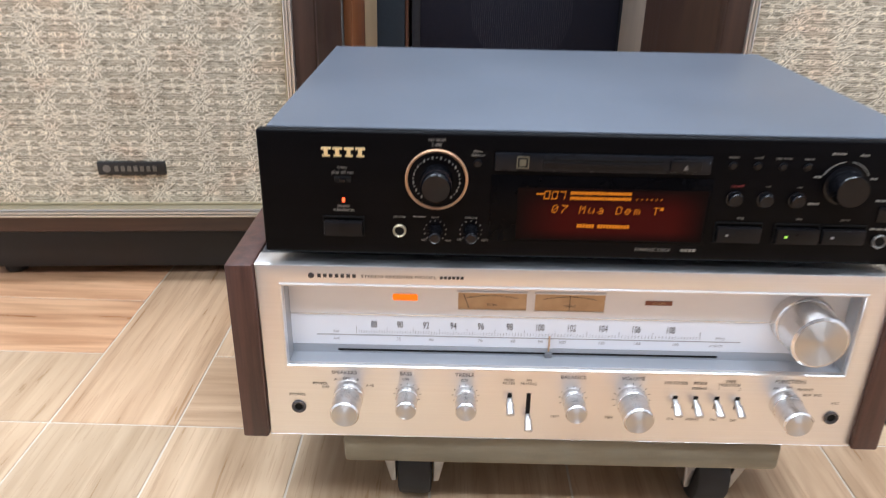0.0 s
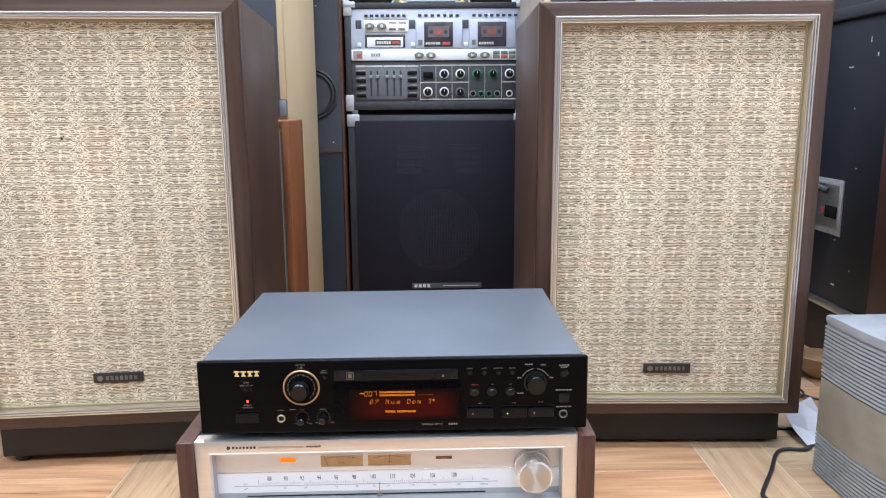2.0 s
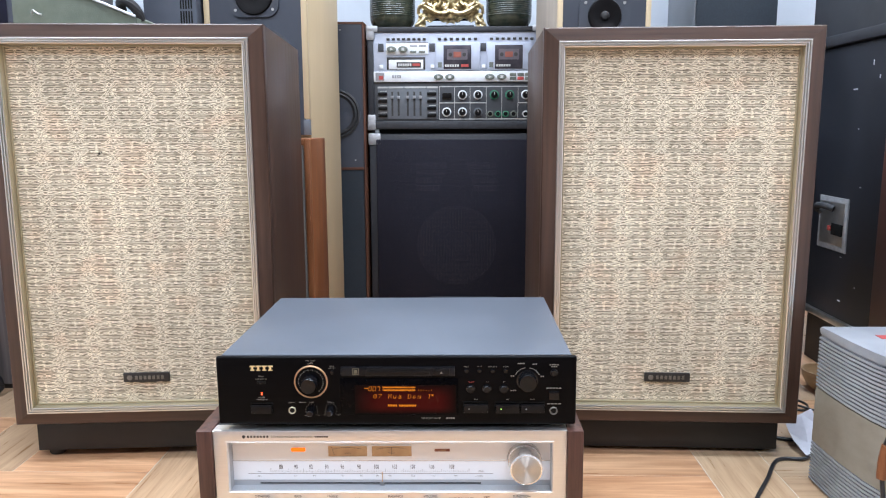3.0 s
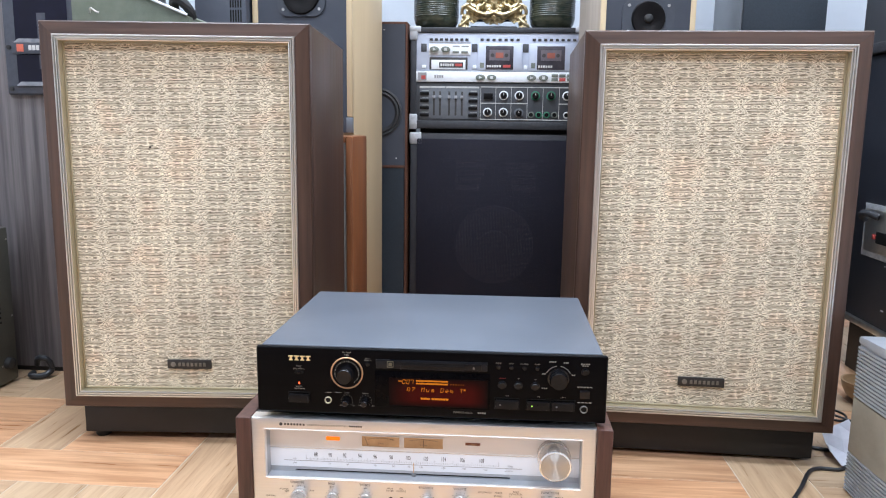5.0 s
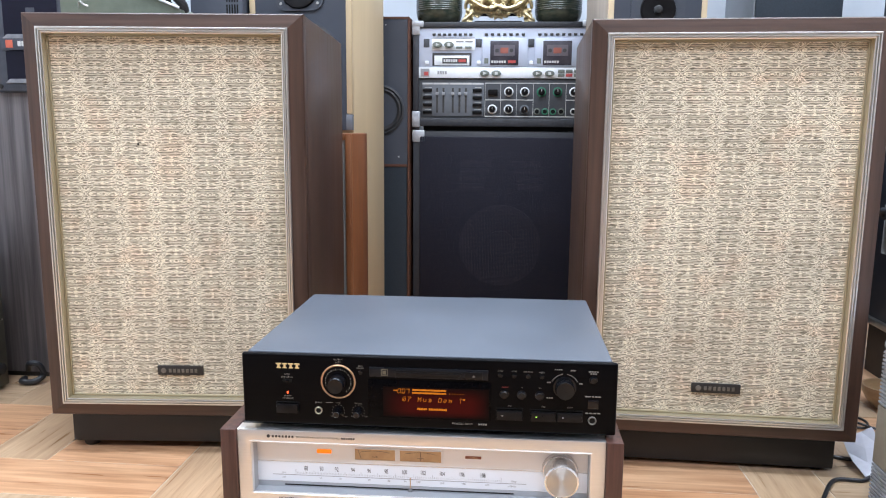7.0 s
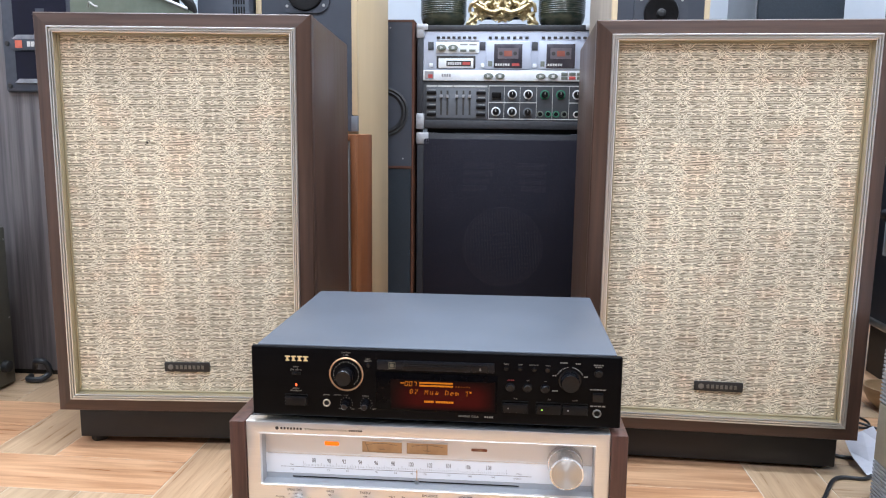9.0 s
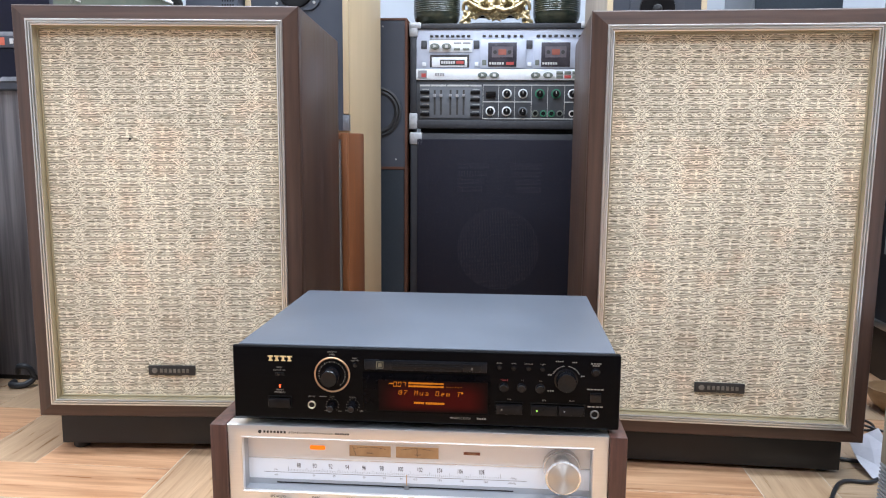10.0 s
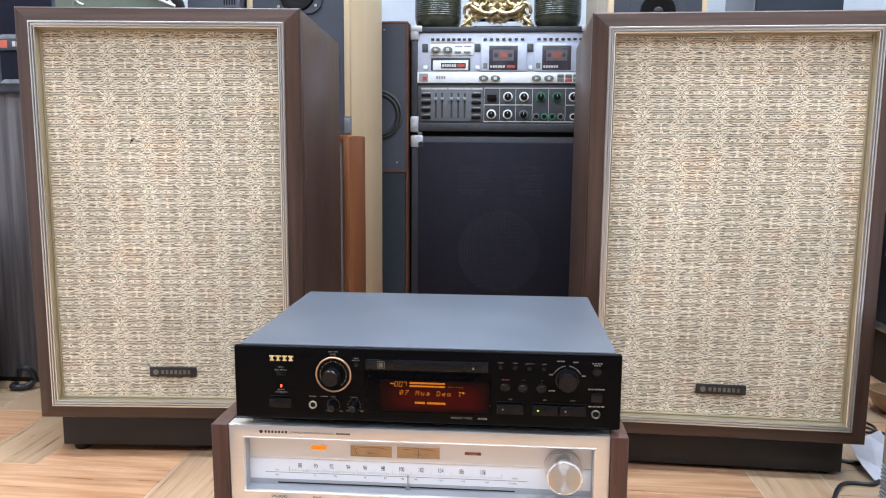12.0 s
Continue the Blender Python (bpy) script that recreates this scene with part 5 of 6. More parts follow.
def cable(points, r, label):
    return solid("cable", tube([(x, y, z + r) for x, y, z in points], r, 10), CABLE_BLACK, label, "cable", "cables on the floor")


cable([(0.79, 1.10, 0.0), (0.829, 1.068, 0.0), (0.884, 1.052, 0.0), (0.860, 1.005, 0.0), (0.836, 0.977, 0.0), (0.785, 0.972, 0.0), (0.735, 0.895, 0.0), (0.690, 0.825, 0.0), (0.686, 0.800, 0.0), (0.628, 0.768, 0.0), (0.600, 0.757, 0.0), (0.547, 0.777, 0.0), (0.465, 0.779, 0.0), (0.446, 0.764, 0.0), (0.424, 0.708, 0.0), (0.388, 0.682, 0.0), (0.33, 0.69, 0.0)], 0.0035, "thin black power cable lying across the tiles")
part("plug", box(0.862, 0.896, 1.042, 1.062, 0.0, 0.016, 0.004), CABLE_BLACK, bpy.data.objects["cable"], "moulded black connector")
cable([(0.33, 0.79, 0.0), (0.416, 0.752, 0.0), (0.450, 0.718, 0.0), (0.487, 0.692, 0.0), (0.530, 0.687, 0.0), (0.577, 0.672, 0.0), (0.617, 0.645, 0.0), (0.685, 0.632, 0.0), (0.730, 0.616, 0.0), (0.80, 0.585, 0.0)], 0.0045, "thicker black speaker cable lying across the tiles")
cable([(0.34, 0.84, 0.0), (0.428, 0.790, 0.0), (0.466, 0.752, 0.0), (0.513, 0.702, 0.0085), (0.550, 0.666, 0.0), (0.603, 0.618, 0.0), (0.67, 0.565, 0.0), (0.75, 0.50, 0.0)], 0.0035, "thin black speaker cable crossing another cable")
hang = cable([(0.955, 0.50, 0.0), (0.87, 0.515, 0.003), (0.818, 0.605, 0.010), (0.806, 0.655, 0.040), (0.803, 0.680, 0.110), (0.805, 0.682, 0.160), (0.812, 0.660, 0.215), (0.820, 0.630, 0.255), (0.855, 0.605, 0.277), (0.93, 0.60, 0.2775)], 0.0032, "black cable hanging over the grey loudspeaker")
part("connector", tube([(0.802, 0.680, 0.112), (0.803, 0.681, 0.138), (0.8055, 0.680, 0.162)], 0.0068), TEAK, hang, "brown cable connector")
cable([(0.845, 1.20, 0.0), (0.90, 1.23, 0.0), (0.945, 1.22, 0.0), (0.965, 1.26, 0.0), (0.93, 1.31, 0.0), (0.90, 1.28, 0.0), (0.93, 1.24, 0.006), (0.98, 1.20, 0.0)], 0.0025, "thin dark cable coiled beside the bowl")

# ---- karaoke deck on the bass cabinet ----
DRIVER_GREY = surface("grey_driver_paper", (0.10, 0.10, 0.115), (0.14, 0.14, 0.155), (60, 60, 60), 0.7)
KX0, KX1, KY = -0.078, 0.448, 1.97
bass = thing("bass_cabinet", pose(0, KY, 0), "large black bass cabinet with a perforated grille on the floor", "loudspeaker")
part("body", box(KX0, KX1, 0.0, 0.34, 0.006, 0.589, 0.006), TOLEX, bass, "black vinyl covered body")
part("grille", box(KX0 + 0.022, KX1 - 0.022, -0.008, 0.002, 0.03, 0.572, 0.004), PERFORATED, bass, "black perforated grille")
for sx in (KX0, KX1):
    for z in (0.0, 0.549):
        s = 1 if sx == KX0 else -1
        a, b = sorted((sx - s * 0.002, sx + s * 0.036))
        part("corner_cap", box(a, b, -0.004, 0.03, z + 0.006 if z == 0 else z + 0.006, z + 0.042, 0.004), CAP_METAL, bass, "pale metal corner cap")
# drivers close behind the perforated sheet
wx, wz = 0.190, 0.244
part("woofer", lathe_y(wx, wz, [(0.124, -0.0005), (0.124, -0.0050), (0.112, -0.0062), (0.100, -0.0040), (0.046, -0.0010), (0.045, -0.0050), (0.030, -0.0064), (0.0, -0.0068)], 48), DRIVER_GREY, bass, "grey paper woofer cone")
for s in (-1, 1):
    bm = bmesh.new()
    for k in range(4):
        a, b = sorted((wx + s * (0.030 + 0.007 * k), wx + s * 0.125))
        box(a, b, -0.0062, -0.0005, 0.484 - k * 0.0235, 0.502 - k * 0.0235, bm=bm)
    part("horn_vane", bm, DRIVER_GREY, bass, "grey slatted horn vanes", smooth=0)
plate = part("name_plate", box(0.105, 0.318, -0.0135, -0.0090, 0.066, 0.082, 0.001), DARK_PANEL, bass, "dark name plate")
for k in range(4):
    part("name_mark", box(0.113 + k * 0.013, 0.122 + k * 0.013, -0.0142, -0.0133, 0.069, 0.079), WHITE_PRINT, plate, smooth=0)
part("printed_bar", box(0.20, 0.31, -0.0142, -0.0133, 0.0735, 0.0750), WHITE_PRINT, plate, smooth=0)

kar = thing("karaoke_deck", pose(0, KY, 0.589), "silver and black karaoke tape deck standing on the bass cabinet", "tape deck")
Z = lambda z: z - 0.592
part("case", box(KX0, KX1, 0.010, 0.34, Z(0.606), Z(0.908), 0.006), TOLEX, kar, "black vinyl covered case")
for x0, x1, z0, z1 in ((KX0, KX1, 0.892, 0.908), (KX0, KX1, 0.606, 0.630), (KX0, -0.060, 0.630, 0.892), (0.430, KX1, 0.630, 0.892)):
    part("case_edge", box(x0, x1, -0.004, 0.012, Z(z0), Z(z1), 0.003), TOLEX, kar)
for fx in (0.0, 0.37):
    for fy in (0.06, 0.28):
        part("foot", lathe_z(fx, fy, [(0.0, 0.0), (0.02, 0.0), (0.02, 0.0145), (0.0, 0.0145)], 18), BLACK_RUBBER, kar)
for sx in (KX0, KX1):
    s = 1 if sx == KX0 else -1
    a, b = sorted((sx - s * 0.003, sx + s * 0.022))
    for z0, z1 in ((0.870, 0.911), (0.603, 0.650)):
        cap = part("corner_cap", box(a, b, -0.007, 0.03, Z(z0), Z(z1), 0.004), CAP_METAL, kar, "pale metal corner cap")
    a, b = sorted((sx - s * 0.003, sx + s * 0.032))
    part("corner_cap", box(a, b, -0.0075, 0.03, Z(0.893), Z(0.911), 0.003), CAP_METAL, kar, "pale metal corner cap")
# black slab added so the open gap between the feet shows dark
part("gap_shade_fill", box(KX0 + 0.03, KX1 - 0.03, 0.02, 0.33, 0.001, Z(0.607)), DARK_SLOT, kar, smooth=0)
part("tape_panel", box(-0.060, 0.430, 0.002, 0.012, Z(0.779), Z(0.892), 0.001), SILVER_PLASTIC, kar, "silver upper tape panel")
strip = part("key_strip", box(-0.060, 0.430, -0.004, 0.012, Z(0.747), Z(0.778), 0.001), WHITE_PLASTIC, kar, "white control strip")
low = part("mixer_panel", box(-0.060, 0.430, 0.003, 0.012, Z(0.630), Z(0.746), 0.001), DARK_PANEL, kar, "charcoal mixer panel")
# rows of small dark keys along the top
for x0, n, step in ((-0.020, 8, 0.0155), (0.134, 7, 0.0180), (0.290, 8, 0.0172)):
    for k in range(n):
        part("top_key", box(x0 + k * step, x0 + k * step + 0.0095, -0.0015, 0.003, Z(0.869), Z(0.8755), 0.0008), INK, kar)
part("brow", box(-0.020, 0.105, 0.000, 0.003, Z(0.8615), Z(0.8640)), INK_GREY, kar, smooth=0)
for x in (-0.046, 0.108, 0.262):
    part("dark_pad", box(x, x + 0.017, 0.000, 0.004, Z(0.836), Z(0.860), 0.0008), DARK_PANEL, kar)
    part("push_key", box(x + 0.004, x + 0.015, -0.005, 0.003, Z(0.7865), Z(0.797), 0.001), WHITE_PLASTIC, kar)
play = part("transport_plate", box(-0.022, 0.105, -0.001, 0.003, Z(0.827), Z(0.860), 0.001), WHITE_PLASTIC, kar, "pale transport plate")


def oval_key(x, z, parent, mark):
    bm = cyl(0, 0, -0.0105, -0.0005, 0.0085, seg=24, bev=0.001)
    bmesh.ops.scale(bm, vec=(1.65, 1, 1), verts=bm.verts)
    bmesh.ops.translate(bm, vec=(x, 0, z), verts=bm.verts)
    k = part("oval_key", bm, OLIVE_KEY, parent, "oval olive key")
    if mark == "play":
        bm = bmesh.new()
        bm.faces.new([bm.verts.new(v) for v in ((x - 0.004, -0.0108, z - 0.0045), (x + 0.006, -0.0108, z), (x - 0.004, -0.0108, z + 0.0045))])
        part("key_mark", bm, WHITE_PRINT, k, smooth=0)
    else:
        part("key_mark", box(x - 0.0042, x + 0.0042, -0.0110, -0.0104, z - 0.0042, z + 0.0042), WHITE_PRINT, k, smooth=0)


oval_key(-0.005, Z(0.8425), play, "play"), oval_key(0.0295, Z(0.8425), play, "stop")
for x in (0.050, 0.077):
    part("flat_key", box(x, x + 0.019, -0.0035, -0.0005, Z(0.832), Z(0.838), 0.0008), OLIVE_KEY, play)
    part("print", box(x, x + 0.022, -0.0016, -0.0008, Z(0.850), Z(0.8545)), INK_GREY, play, smooth=0)
slot8 = part("cartridge_slot", box(-0.020, 0.096, 0.000, 0.003, Z(0.783), Z(0.820), 0.001), INK, kar, "dark cartridge slot")
card = part("cartridge_flap", box(-0.014, 0.090, -0.003, 0.001, Z(0.784), Z(0.812), 0.001), WHITE_PLASTIC, slot8, "white cartridge flap")
part("flap_label", box(0.010, 0.083, -0.0038, -0.0029, Z(0.789), Z(0.805)), INK, card, smooth=0)
bars(0.013, 0.055, -0.0039, Z(0.797), 0.008, 6, WHITE_PRINT, card)
part("red_block", box(0.058, 0.080, -0.0044, -0.0037, Z(0.793), Z(0.801)), TAPE_RED, card, smooth=0)
for x0 in (0.128, 0.282):
    door = part("cassette_door", box(x0, x0 + 0.132, -0.004, 0.003, Z(0.781), Z(0.861), 0.001), SILVER_PLASTIC, kar, "silver cassette door")
    part("door_window", box(x0 + 0.023, x0 + 0.106, -0.0060, -0.0035, Z(0.7845), Z(0.8535), 0.0008), TAPE_WINDOW, door, "smoked cassette window")
    part("cassette", box(x0 + 0.034, x0 + 0.095, -0.0068, -0.0058, Z(0.811), Z(0.842)), SMOKE_GREY, door, smooth=0)
    part("cassette_label", box(x0 + 0.053, x0 + 0.076, -0.0074, -0.0066, Z(0.818), Z(0.834)), CASS_RED, door, smooth=0)
    for u in (0.043, 0.085):
        part("spool", cyl(x0 + u, Z(0.826), -0.0076, -0.0066, 0.0055, seg=16), INK, door)
    bars(x0 + 0.026, x0 + 0.070, -0.0060, Z(0.794), 0.0065, 6, WHITE_PRINT, door)
    if x0 < 0.2:
        part("red_block", box(x0 + 0.076, x0 + 0.098, -0.0068, -0.0058, Z(0.790), Z(0.798)), TAPE_RED, door, smooth=0)
    part("counter", box(x0 + 0.006, x0 + 0.018, -0.0050, -0.0036, Z(0.789), Z(0.804)), OLIVE_KEY, door, smooth=0)
mark = part("maker_square", box(-0.054, -0.028, -0.0058, -0.0038, Z(0.751), Z(0.774)), INK_GREY, strip, smooth=0)
part("maker_red", box(-0.044, -0.031, -0.0066, -0.0056, Z(0.754), Z(0.765)), TAPE_RED, strip, smooth=0)
for k in range(4):
    part("maker_bar", box(-0.004 + k * 0.0072, 0.0015 + k * 0.0072, -0.0046, -0.0038, Z(0.758), Z(0.767)), INK_GREY, strip, smooth=0)
oval_key(0.136, Z(0.7605), strip, "play"), oval_key(0.170, Z(0.7605), strip, "stop")
oval_key(0.290, Z(0.7605), strip, "play"), oval_key(0.326, Z(0.7605), strip, "stop")
for k in range(3):
    for j in range(2):
        part("small_key", box(0.350 + k * 0.023, 0.369 + k * 0.023, -0.0062, -0.0038, Z(0.7515 + j * 0.0115), Z(0.7605 + j * 0.0115), 0.0006), TAPE_RED if (k == 1 and j == 0) else OLIVE_KEY, strip)
# equaliser sliders
eq = part("equaliser", box(-0.049, 0.134, 0.001, 0.004, Z(0.636), Z(0.734), 0.0008), SLIDER_GREY, low, "slider bank")
for x0, x1 in ((-0.049, -0.018), (-0.016, 0.029), (0.032, 0.098), (0.100, 0.133)):
    part("header", box(x0, x1, -0.0005, 0.0015, Z(0.7285), Z(0.7335)), WHITE_PRINT, eq, smooth=0)
for x in (-0.005, 0.014, 0.042, 0.062, 0.081):
    part("slider_slot", box(x - 0.0028, x + 0.0028, -0.0004, 0.0015, Z(0.646), Z(0.718)), INK, eq, smooth=0)
    part("slider_knob", box(x - 0.0042, x + 0.0042, -0.008, 0.0, Z(0.697), Z(0.706), 0.001), INK_GREY, eq)
for x0 in (-0.048, 0.101):
    for k in range(4):
        part("side_key", box(x0, x0 + 0.028, -0.0040, 0.0012, Z(0.6425 + k * 0.0215), Z(0.6515 + k * 0.0215), 0.001), KEY_BLACK, eq)
        part("side_print", box(x0 + 0.006, x0 + 0.026, -0.0003, 0.0012, Z(0.6545 + k * 0.0215), Z(0.6560 + k * 0.0215)), WHITE_PRINT, eq, smooth=0)
for x0, x1, z in ((0.138, 0.428, 0.7315), (0.138, 0.281, 0.6830), (0.376, 0.428, 0.6830), (0.138, 0.428, 0.6345)):
    part("panel_line", box(x0, x1, 0.0018, 0.0032, Z(z), Z(z + 0.0028)), WHITE_PRINT, low, smooth=0)
for x in (0.138, 0.184, 0.231, 0.280, 0.327, 0.376):
    part("panel_line", box(x - 0.0006, x + 0.0006, 0.0018, 0.0032, Z(0.6345), Z(0.7335)), WHITE_PRINT, low, smooth=0)


def ring_knob(x, z, mt):
    z = Z(z)
    r = part("knob_ring", lathe_y(x, z, [(0.0140, 0.003), (0.0140, 0.0005), (0.0118, -0.0005), (0.0100, -0.0005)], 28), mt, low, "ringed knob")
    part("knob", lathe_y(x, z, [(0.0106, 0.001), (0.0102, -0.003), (0.0086, -0.012), (0.0074, -0.0132), (0.0, -0.0132)], 24), KEY_BLACK, r)
    part("knob_mark", box(x - 0.0008, x + 0.0008, -0.0138, -0.0130, z, z + 0.0068), WHITE_PRINT, r, smooth=0)


for x, z, mt in ((0.208, 0.708, WHITE_PLASTIC), (0.255, 0.708, WHITE_PLASTIC), (0.304, 0.708, GREEN_RING), (0.351, 0.708, GREEN_RING), (0.399, 0.708, WHITE_PLASTIC), (0.160, 0.657, WHITE_PLASTIC), (0.208, 0.657, WHITE_PLASTIC), (0.255, 0.656, SLIDER_GREY)):
    ring_knob(x, z, mt)
part("rocker", box(0.147, 0.175, -0.005, 0.003, Z(0.697), Z(0.714), 0.001), KEY_BLACK, low)
for k, x in enumerate((0.292, 0.3155, 0.339, 0.363, 0.399)):
    j = part("jack", lathe_y(x, Z(0.651), [(0.0098, 0.003), (0.0098, -0.001), (0.0070, -0.002), (0.0062, 0.002)], 24), (OLIVE_KEY, GREEN_RING, GREEN_RING, OLIVE_KEY, WHITE_PRINT)[k], low, "jack socket")
    part("jack_hole", cyl(x, Z(0.651), 0.0, 0.0022, 0.0062, seg=16), DARK_SLOT, j)

# ---- green jars and gilt stand on the deck ----
TOPZ = 0.905


def jar(x):
    prof = [(0.0, 0.0), (0.050, 0.0), (0.058, 0.006), (0.0660, 0.018), (0.0690, 0.030)]
    for k in range(7):
        z = 0.036 + k * 0.0060
        prof += [(0.0690, z), (0.0704, z + 0.002), (0.0690, z + 0.004)]
    prof += [(0.0700, 0.085), (0.066, 0.110), (0.050, 0.135), (0.034, 0.150), (0.032, 0.165), (0.038, 0.172), (0.033, 0.172), (0.026, 0.160), (0.0, 0.150)]
    return solid("ceramic_jar", lathe_z(0, 0, prof, 56), VASE_GLAZE, "dark green glazed round jar with ribbed shoulder", "jar", "pair of jars", m=pose(x, 2.045, TOPZ))


jar(-0.007), jar(0.350)
gilt = thing("gilt_stand", pose(0.172, 2.02, TOPZ), "ornate gilt scrollwork stand with dark centre", "ornament")
part("core", box(-0.075, 0.075, 0.004, 0.05, 0.028, 0.16, 0.012, 3), DARK_SLOT, gilt, "dark body")
part("core_base", box(-0.072, 0.072, 0.0, 0.05, 0.0, 0.010, 0.003), DARK_SLOT, gilt)


def scroll(cx, cz, r, a0, a1, turns_in, thick, y=-0.02):
    pts = []
    for k in range(15):
        t = k / 14
        a = radians(a0 + (a1 - a0) * t)
        rr = r * (1 - turns_in * t)
        pts.append((cx + rr * math.cos(a), y - 0.006 * math.sin(math.pi * t), cz + rr * math.sin(a)))
    return tube(pts, thick, 8)


for s in (-1, 1):
    def mir(bm):
        if s < 0:
            bmesh.ops.scale(bm, vec=(-1, 1, 1), verts=bm.verts)
        return bm
    part("leg_scroll", mir(scroll(0.072, 0.050, 0.026, -20, 190, 0.45, 0.0052)), GILT, gilt)
    part("foot_scroll", mir(tube([(0.078, -0.020, 0.030), (0.092, -0.024, 0.016), (0.104, -0.022, 0.006), (0.088, -0.020, 0.0055)], 0.0058, 8)), GILT, gilt)
    part("leaf", mir(scroll(0.036, 0.060, 0.026, 160, 420, 0.60, 0.0052, -0.024)), GILT, gilt)
    part("leaf", mir(scroll(0.056, 0.086, 0.028, 200, 480, 0.6, 0.0050, -0.022)), GILT, gilt)
    part("leaf", mir(tube([(0.004, -0.028, 0.044), (0.030, -0.030, 0.040), (0.056, -0.026, 0.050), (0.080, -0.022, 0.066)], 0.0078, 8)), GILT, gilt)
    part("leaf", mir(tube([(0.0, -0.028, 0.100), (0.034, -0.028, 0.108), (0.066, -0.024, 0.130), (0.074, -0.02, 0.160)], 0.009, 8)), GILT, gilt)
bm = bmesh.new()
NU, NV = 84, 60
vert = {}
for i in range(NU + 1):
    for j in range(NV + 1):
        x, z = -0.108 + 0.216 * i / NU, 0.002 + 0.150 * j / NV
        ax = abs(x)
        edge = 0.088 + 0.010 * math.sin(z * 120) + 0.004 * math.sin(z * 310)
        under = 0.022 + 0.006 * math.cos(ax * 150) - (0.012 if ax < 0.014 else 0.0)
        leg = 0.070 + 0.25 * max(0.0, 0.03 - z) < ax < 0.100 + 0.2 * max(0.0, 0.03 - z)
        hollow = z > 0.118 and ax < 0.045
        if (z > under and ax < edge and not hollow) or (z <= 0.045 and leg):
            r1, r2 = math.hypot(ax - 0.036, z - 0.062), math.hypot(ax - 0.066, z - 0.088)
            a1, a2 = math.atan2(z - 0.062, ax - 0.036), math.atan2(z - 0.088, ax - 0.066)
            h = 0.5 * math.cos(r1 * 430 + 2 * a1) * math.exp(-r1 / 0.05) + 0.5 * math.cos(r2 * 400 - 2 * a2) * math.exp(-r2 / 0.05)
            h += 0.35 * noise.noise(Vector((ax * 70, z * 70, 3.0))) + 0.2 * noise.noise(Vector((ax * 180, z * 180, 8.0)))
            vert[i, j] = bm.verts.new((x, -0.012 - 0.010 * h, z))
for i in range(NU):
    for j in range(NV):
        c = [(i, j), (i + 1, j), (i + 1, j + 1), (i, j + 1)]
        if all(k in vert for k in c):
            bm.faces.new([vert[k] for k in c])
ex = bmesh.ops.extrude_face_region(bm, geom=list(bm.faces))["geom"]
bmesh.ops.translate(bm, vec=(0, 0.014, 0), verts=[v for v in ex if isinstance(v, bmesh.types.BMVert)])
part("relief_plate", bm, GILT, gilt, "gilt acanthus relief", smooth=60)
bm = bmesh.new()
for k in range(7):
    a = radians(-90 + (k - 3) * 26)
    lathe_y(0.020 * math.cos(a), 0.066 + 0.020 * math.sin(a), [(0.0085, -0.022), (0.0075, -0.030), (0.0, -0.034)], 12, bm)
part("shell", bm, GILT, gilt, "gilt shell")
part("pendant", lathe_y(0.0, 0.034, [(0.010, -0.018), (0.009, -0.028), (0.0, -0.032)], 16), GILT, gilt)


# ---- tall and bookshelf speakers behind ----
def cone_driver(parent, x, z, r, y, name="woofer"):
    d = part(name, lathe_y(x, z, [(r * 1.12, y + 0.001), (r * 1.12, y - 0.004), (r * 1.04, y - 0.006), (r * 0.98, y - 0.002), (r * 0.90, y - 0.005), (r * 0.82, y - 0.001), (r * 0.34, y + 0.012), (r * 0.30, y + 0.004), (0.0, y - 0.004)], 44), CONE, parent, "dark round driver")
    return d


def horn_plate(parent, x, z, w, h, y):
    bm = box(x - w / 2, x + w / 2, y - 0.005, y + 0.001, z - h / 2, z + h / 2)
    es = [e for e in bm.edges if abs(e.verts[0].co.y - e.verts[1].co.y) > 0.004]
    bmesh.ops.bevel(bm, geom=es, offset=min(w, h) * 0.28, segments=6, affect="EDGES", profile=0.5)
    pl = part("tweeter_plate", bm, SLATE_PLATE, parent, "rounded tweeter plate")
    part("horn", lathe_y(x, z, [(h * 0.46, y - 0.0050), (h * 0.44, y - 0.0105), (h * 0.40, y - 0.0110), (h * 0.28, y - 0.0078), (h * 0.15, y - 0.0060), (0.0, y - 0.0058)], 36), KEY_BLACK, pl, "dark flared horn")
    part("bulb", lathe_y(x, z, [(h * 0.12, y - 0.0058), (h * 0.12, y - 0.0090), (h * 0.085, y - 0.0125), (0.0, y - 0.0140)], 24), BLACK_RUBBER, pl, "round black phase plug")
    for sx in (-1, 1):
        for sz in (-1, 1):
            part("screw", cyl(x + sx * w * 0.38, z + sz * h * 0.34, y - 0.0068, y - 0.004, 0.0038, seg=10), STEEL, pl)


tall = thing("tall_loudspeaker", pose(-0.324, 1.638, 0, 0, 0, -6.3), "tall pale maple loudspeaker with a slate baffle", "loudspeaker", "tall maple loudspeakers")
part("cabinet", box(-0.137, 0.137, 0.008, 0.290, 0.0, 1.25, 0.002), PALE_PLY, tall, "pale maple cabinet")
for x in (-0.137, 0.122):
    part("front_edge", box(x, x + 0.015, -0.004, 0.008, 0.632, 1.25, 0.001), PALE_PLY, tall)
part("baffle", box(-0.122, 0.122, -0.001, 0.008, 0.59, 1.25), BAFFLE, tall, "slate painted baffle")
part("corner_pad", box(0.120, 0.137, -0.004, 0.008, 0.590, 0.630, 0.001), SLATE_SIDE, tall, "small grey pad")
horn_plate(tall, 0.000, 0.944, 0.130, 0.112, -0.001)
cone_driver(tall, 0.008, 0.762, 0.090, -0.001)

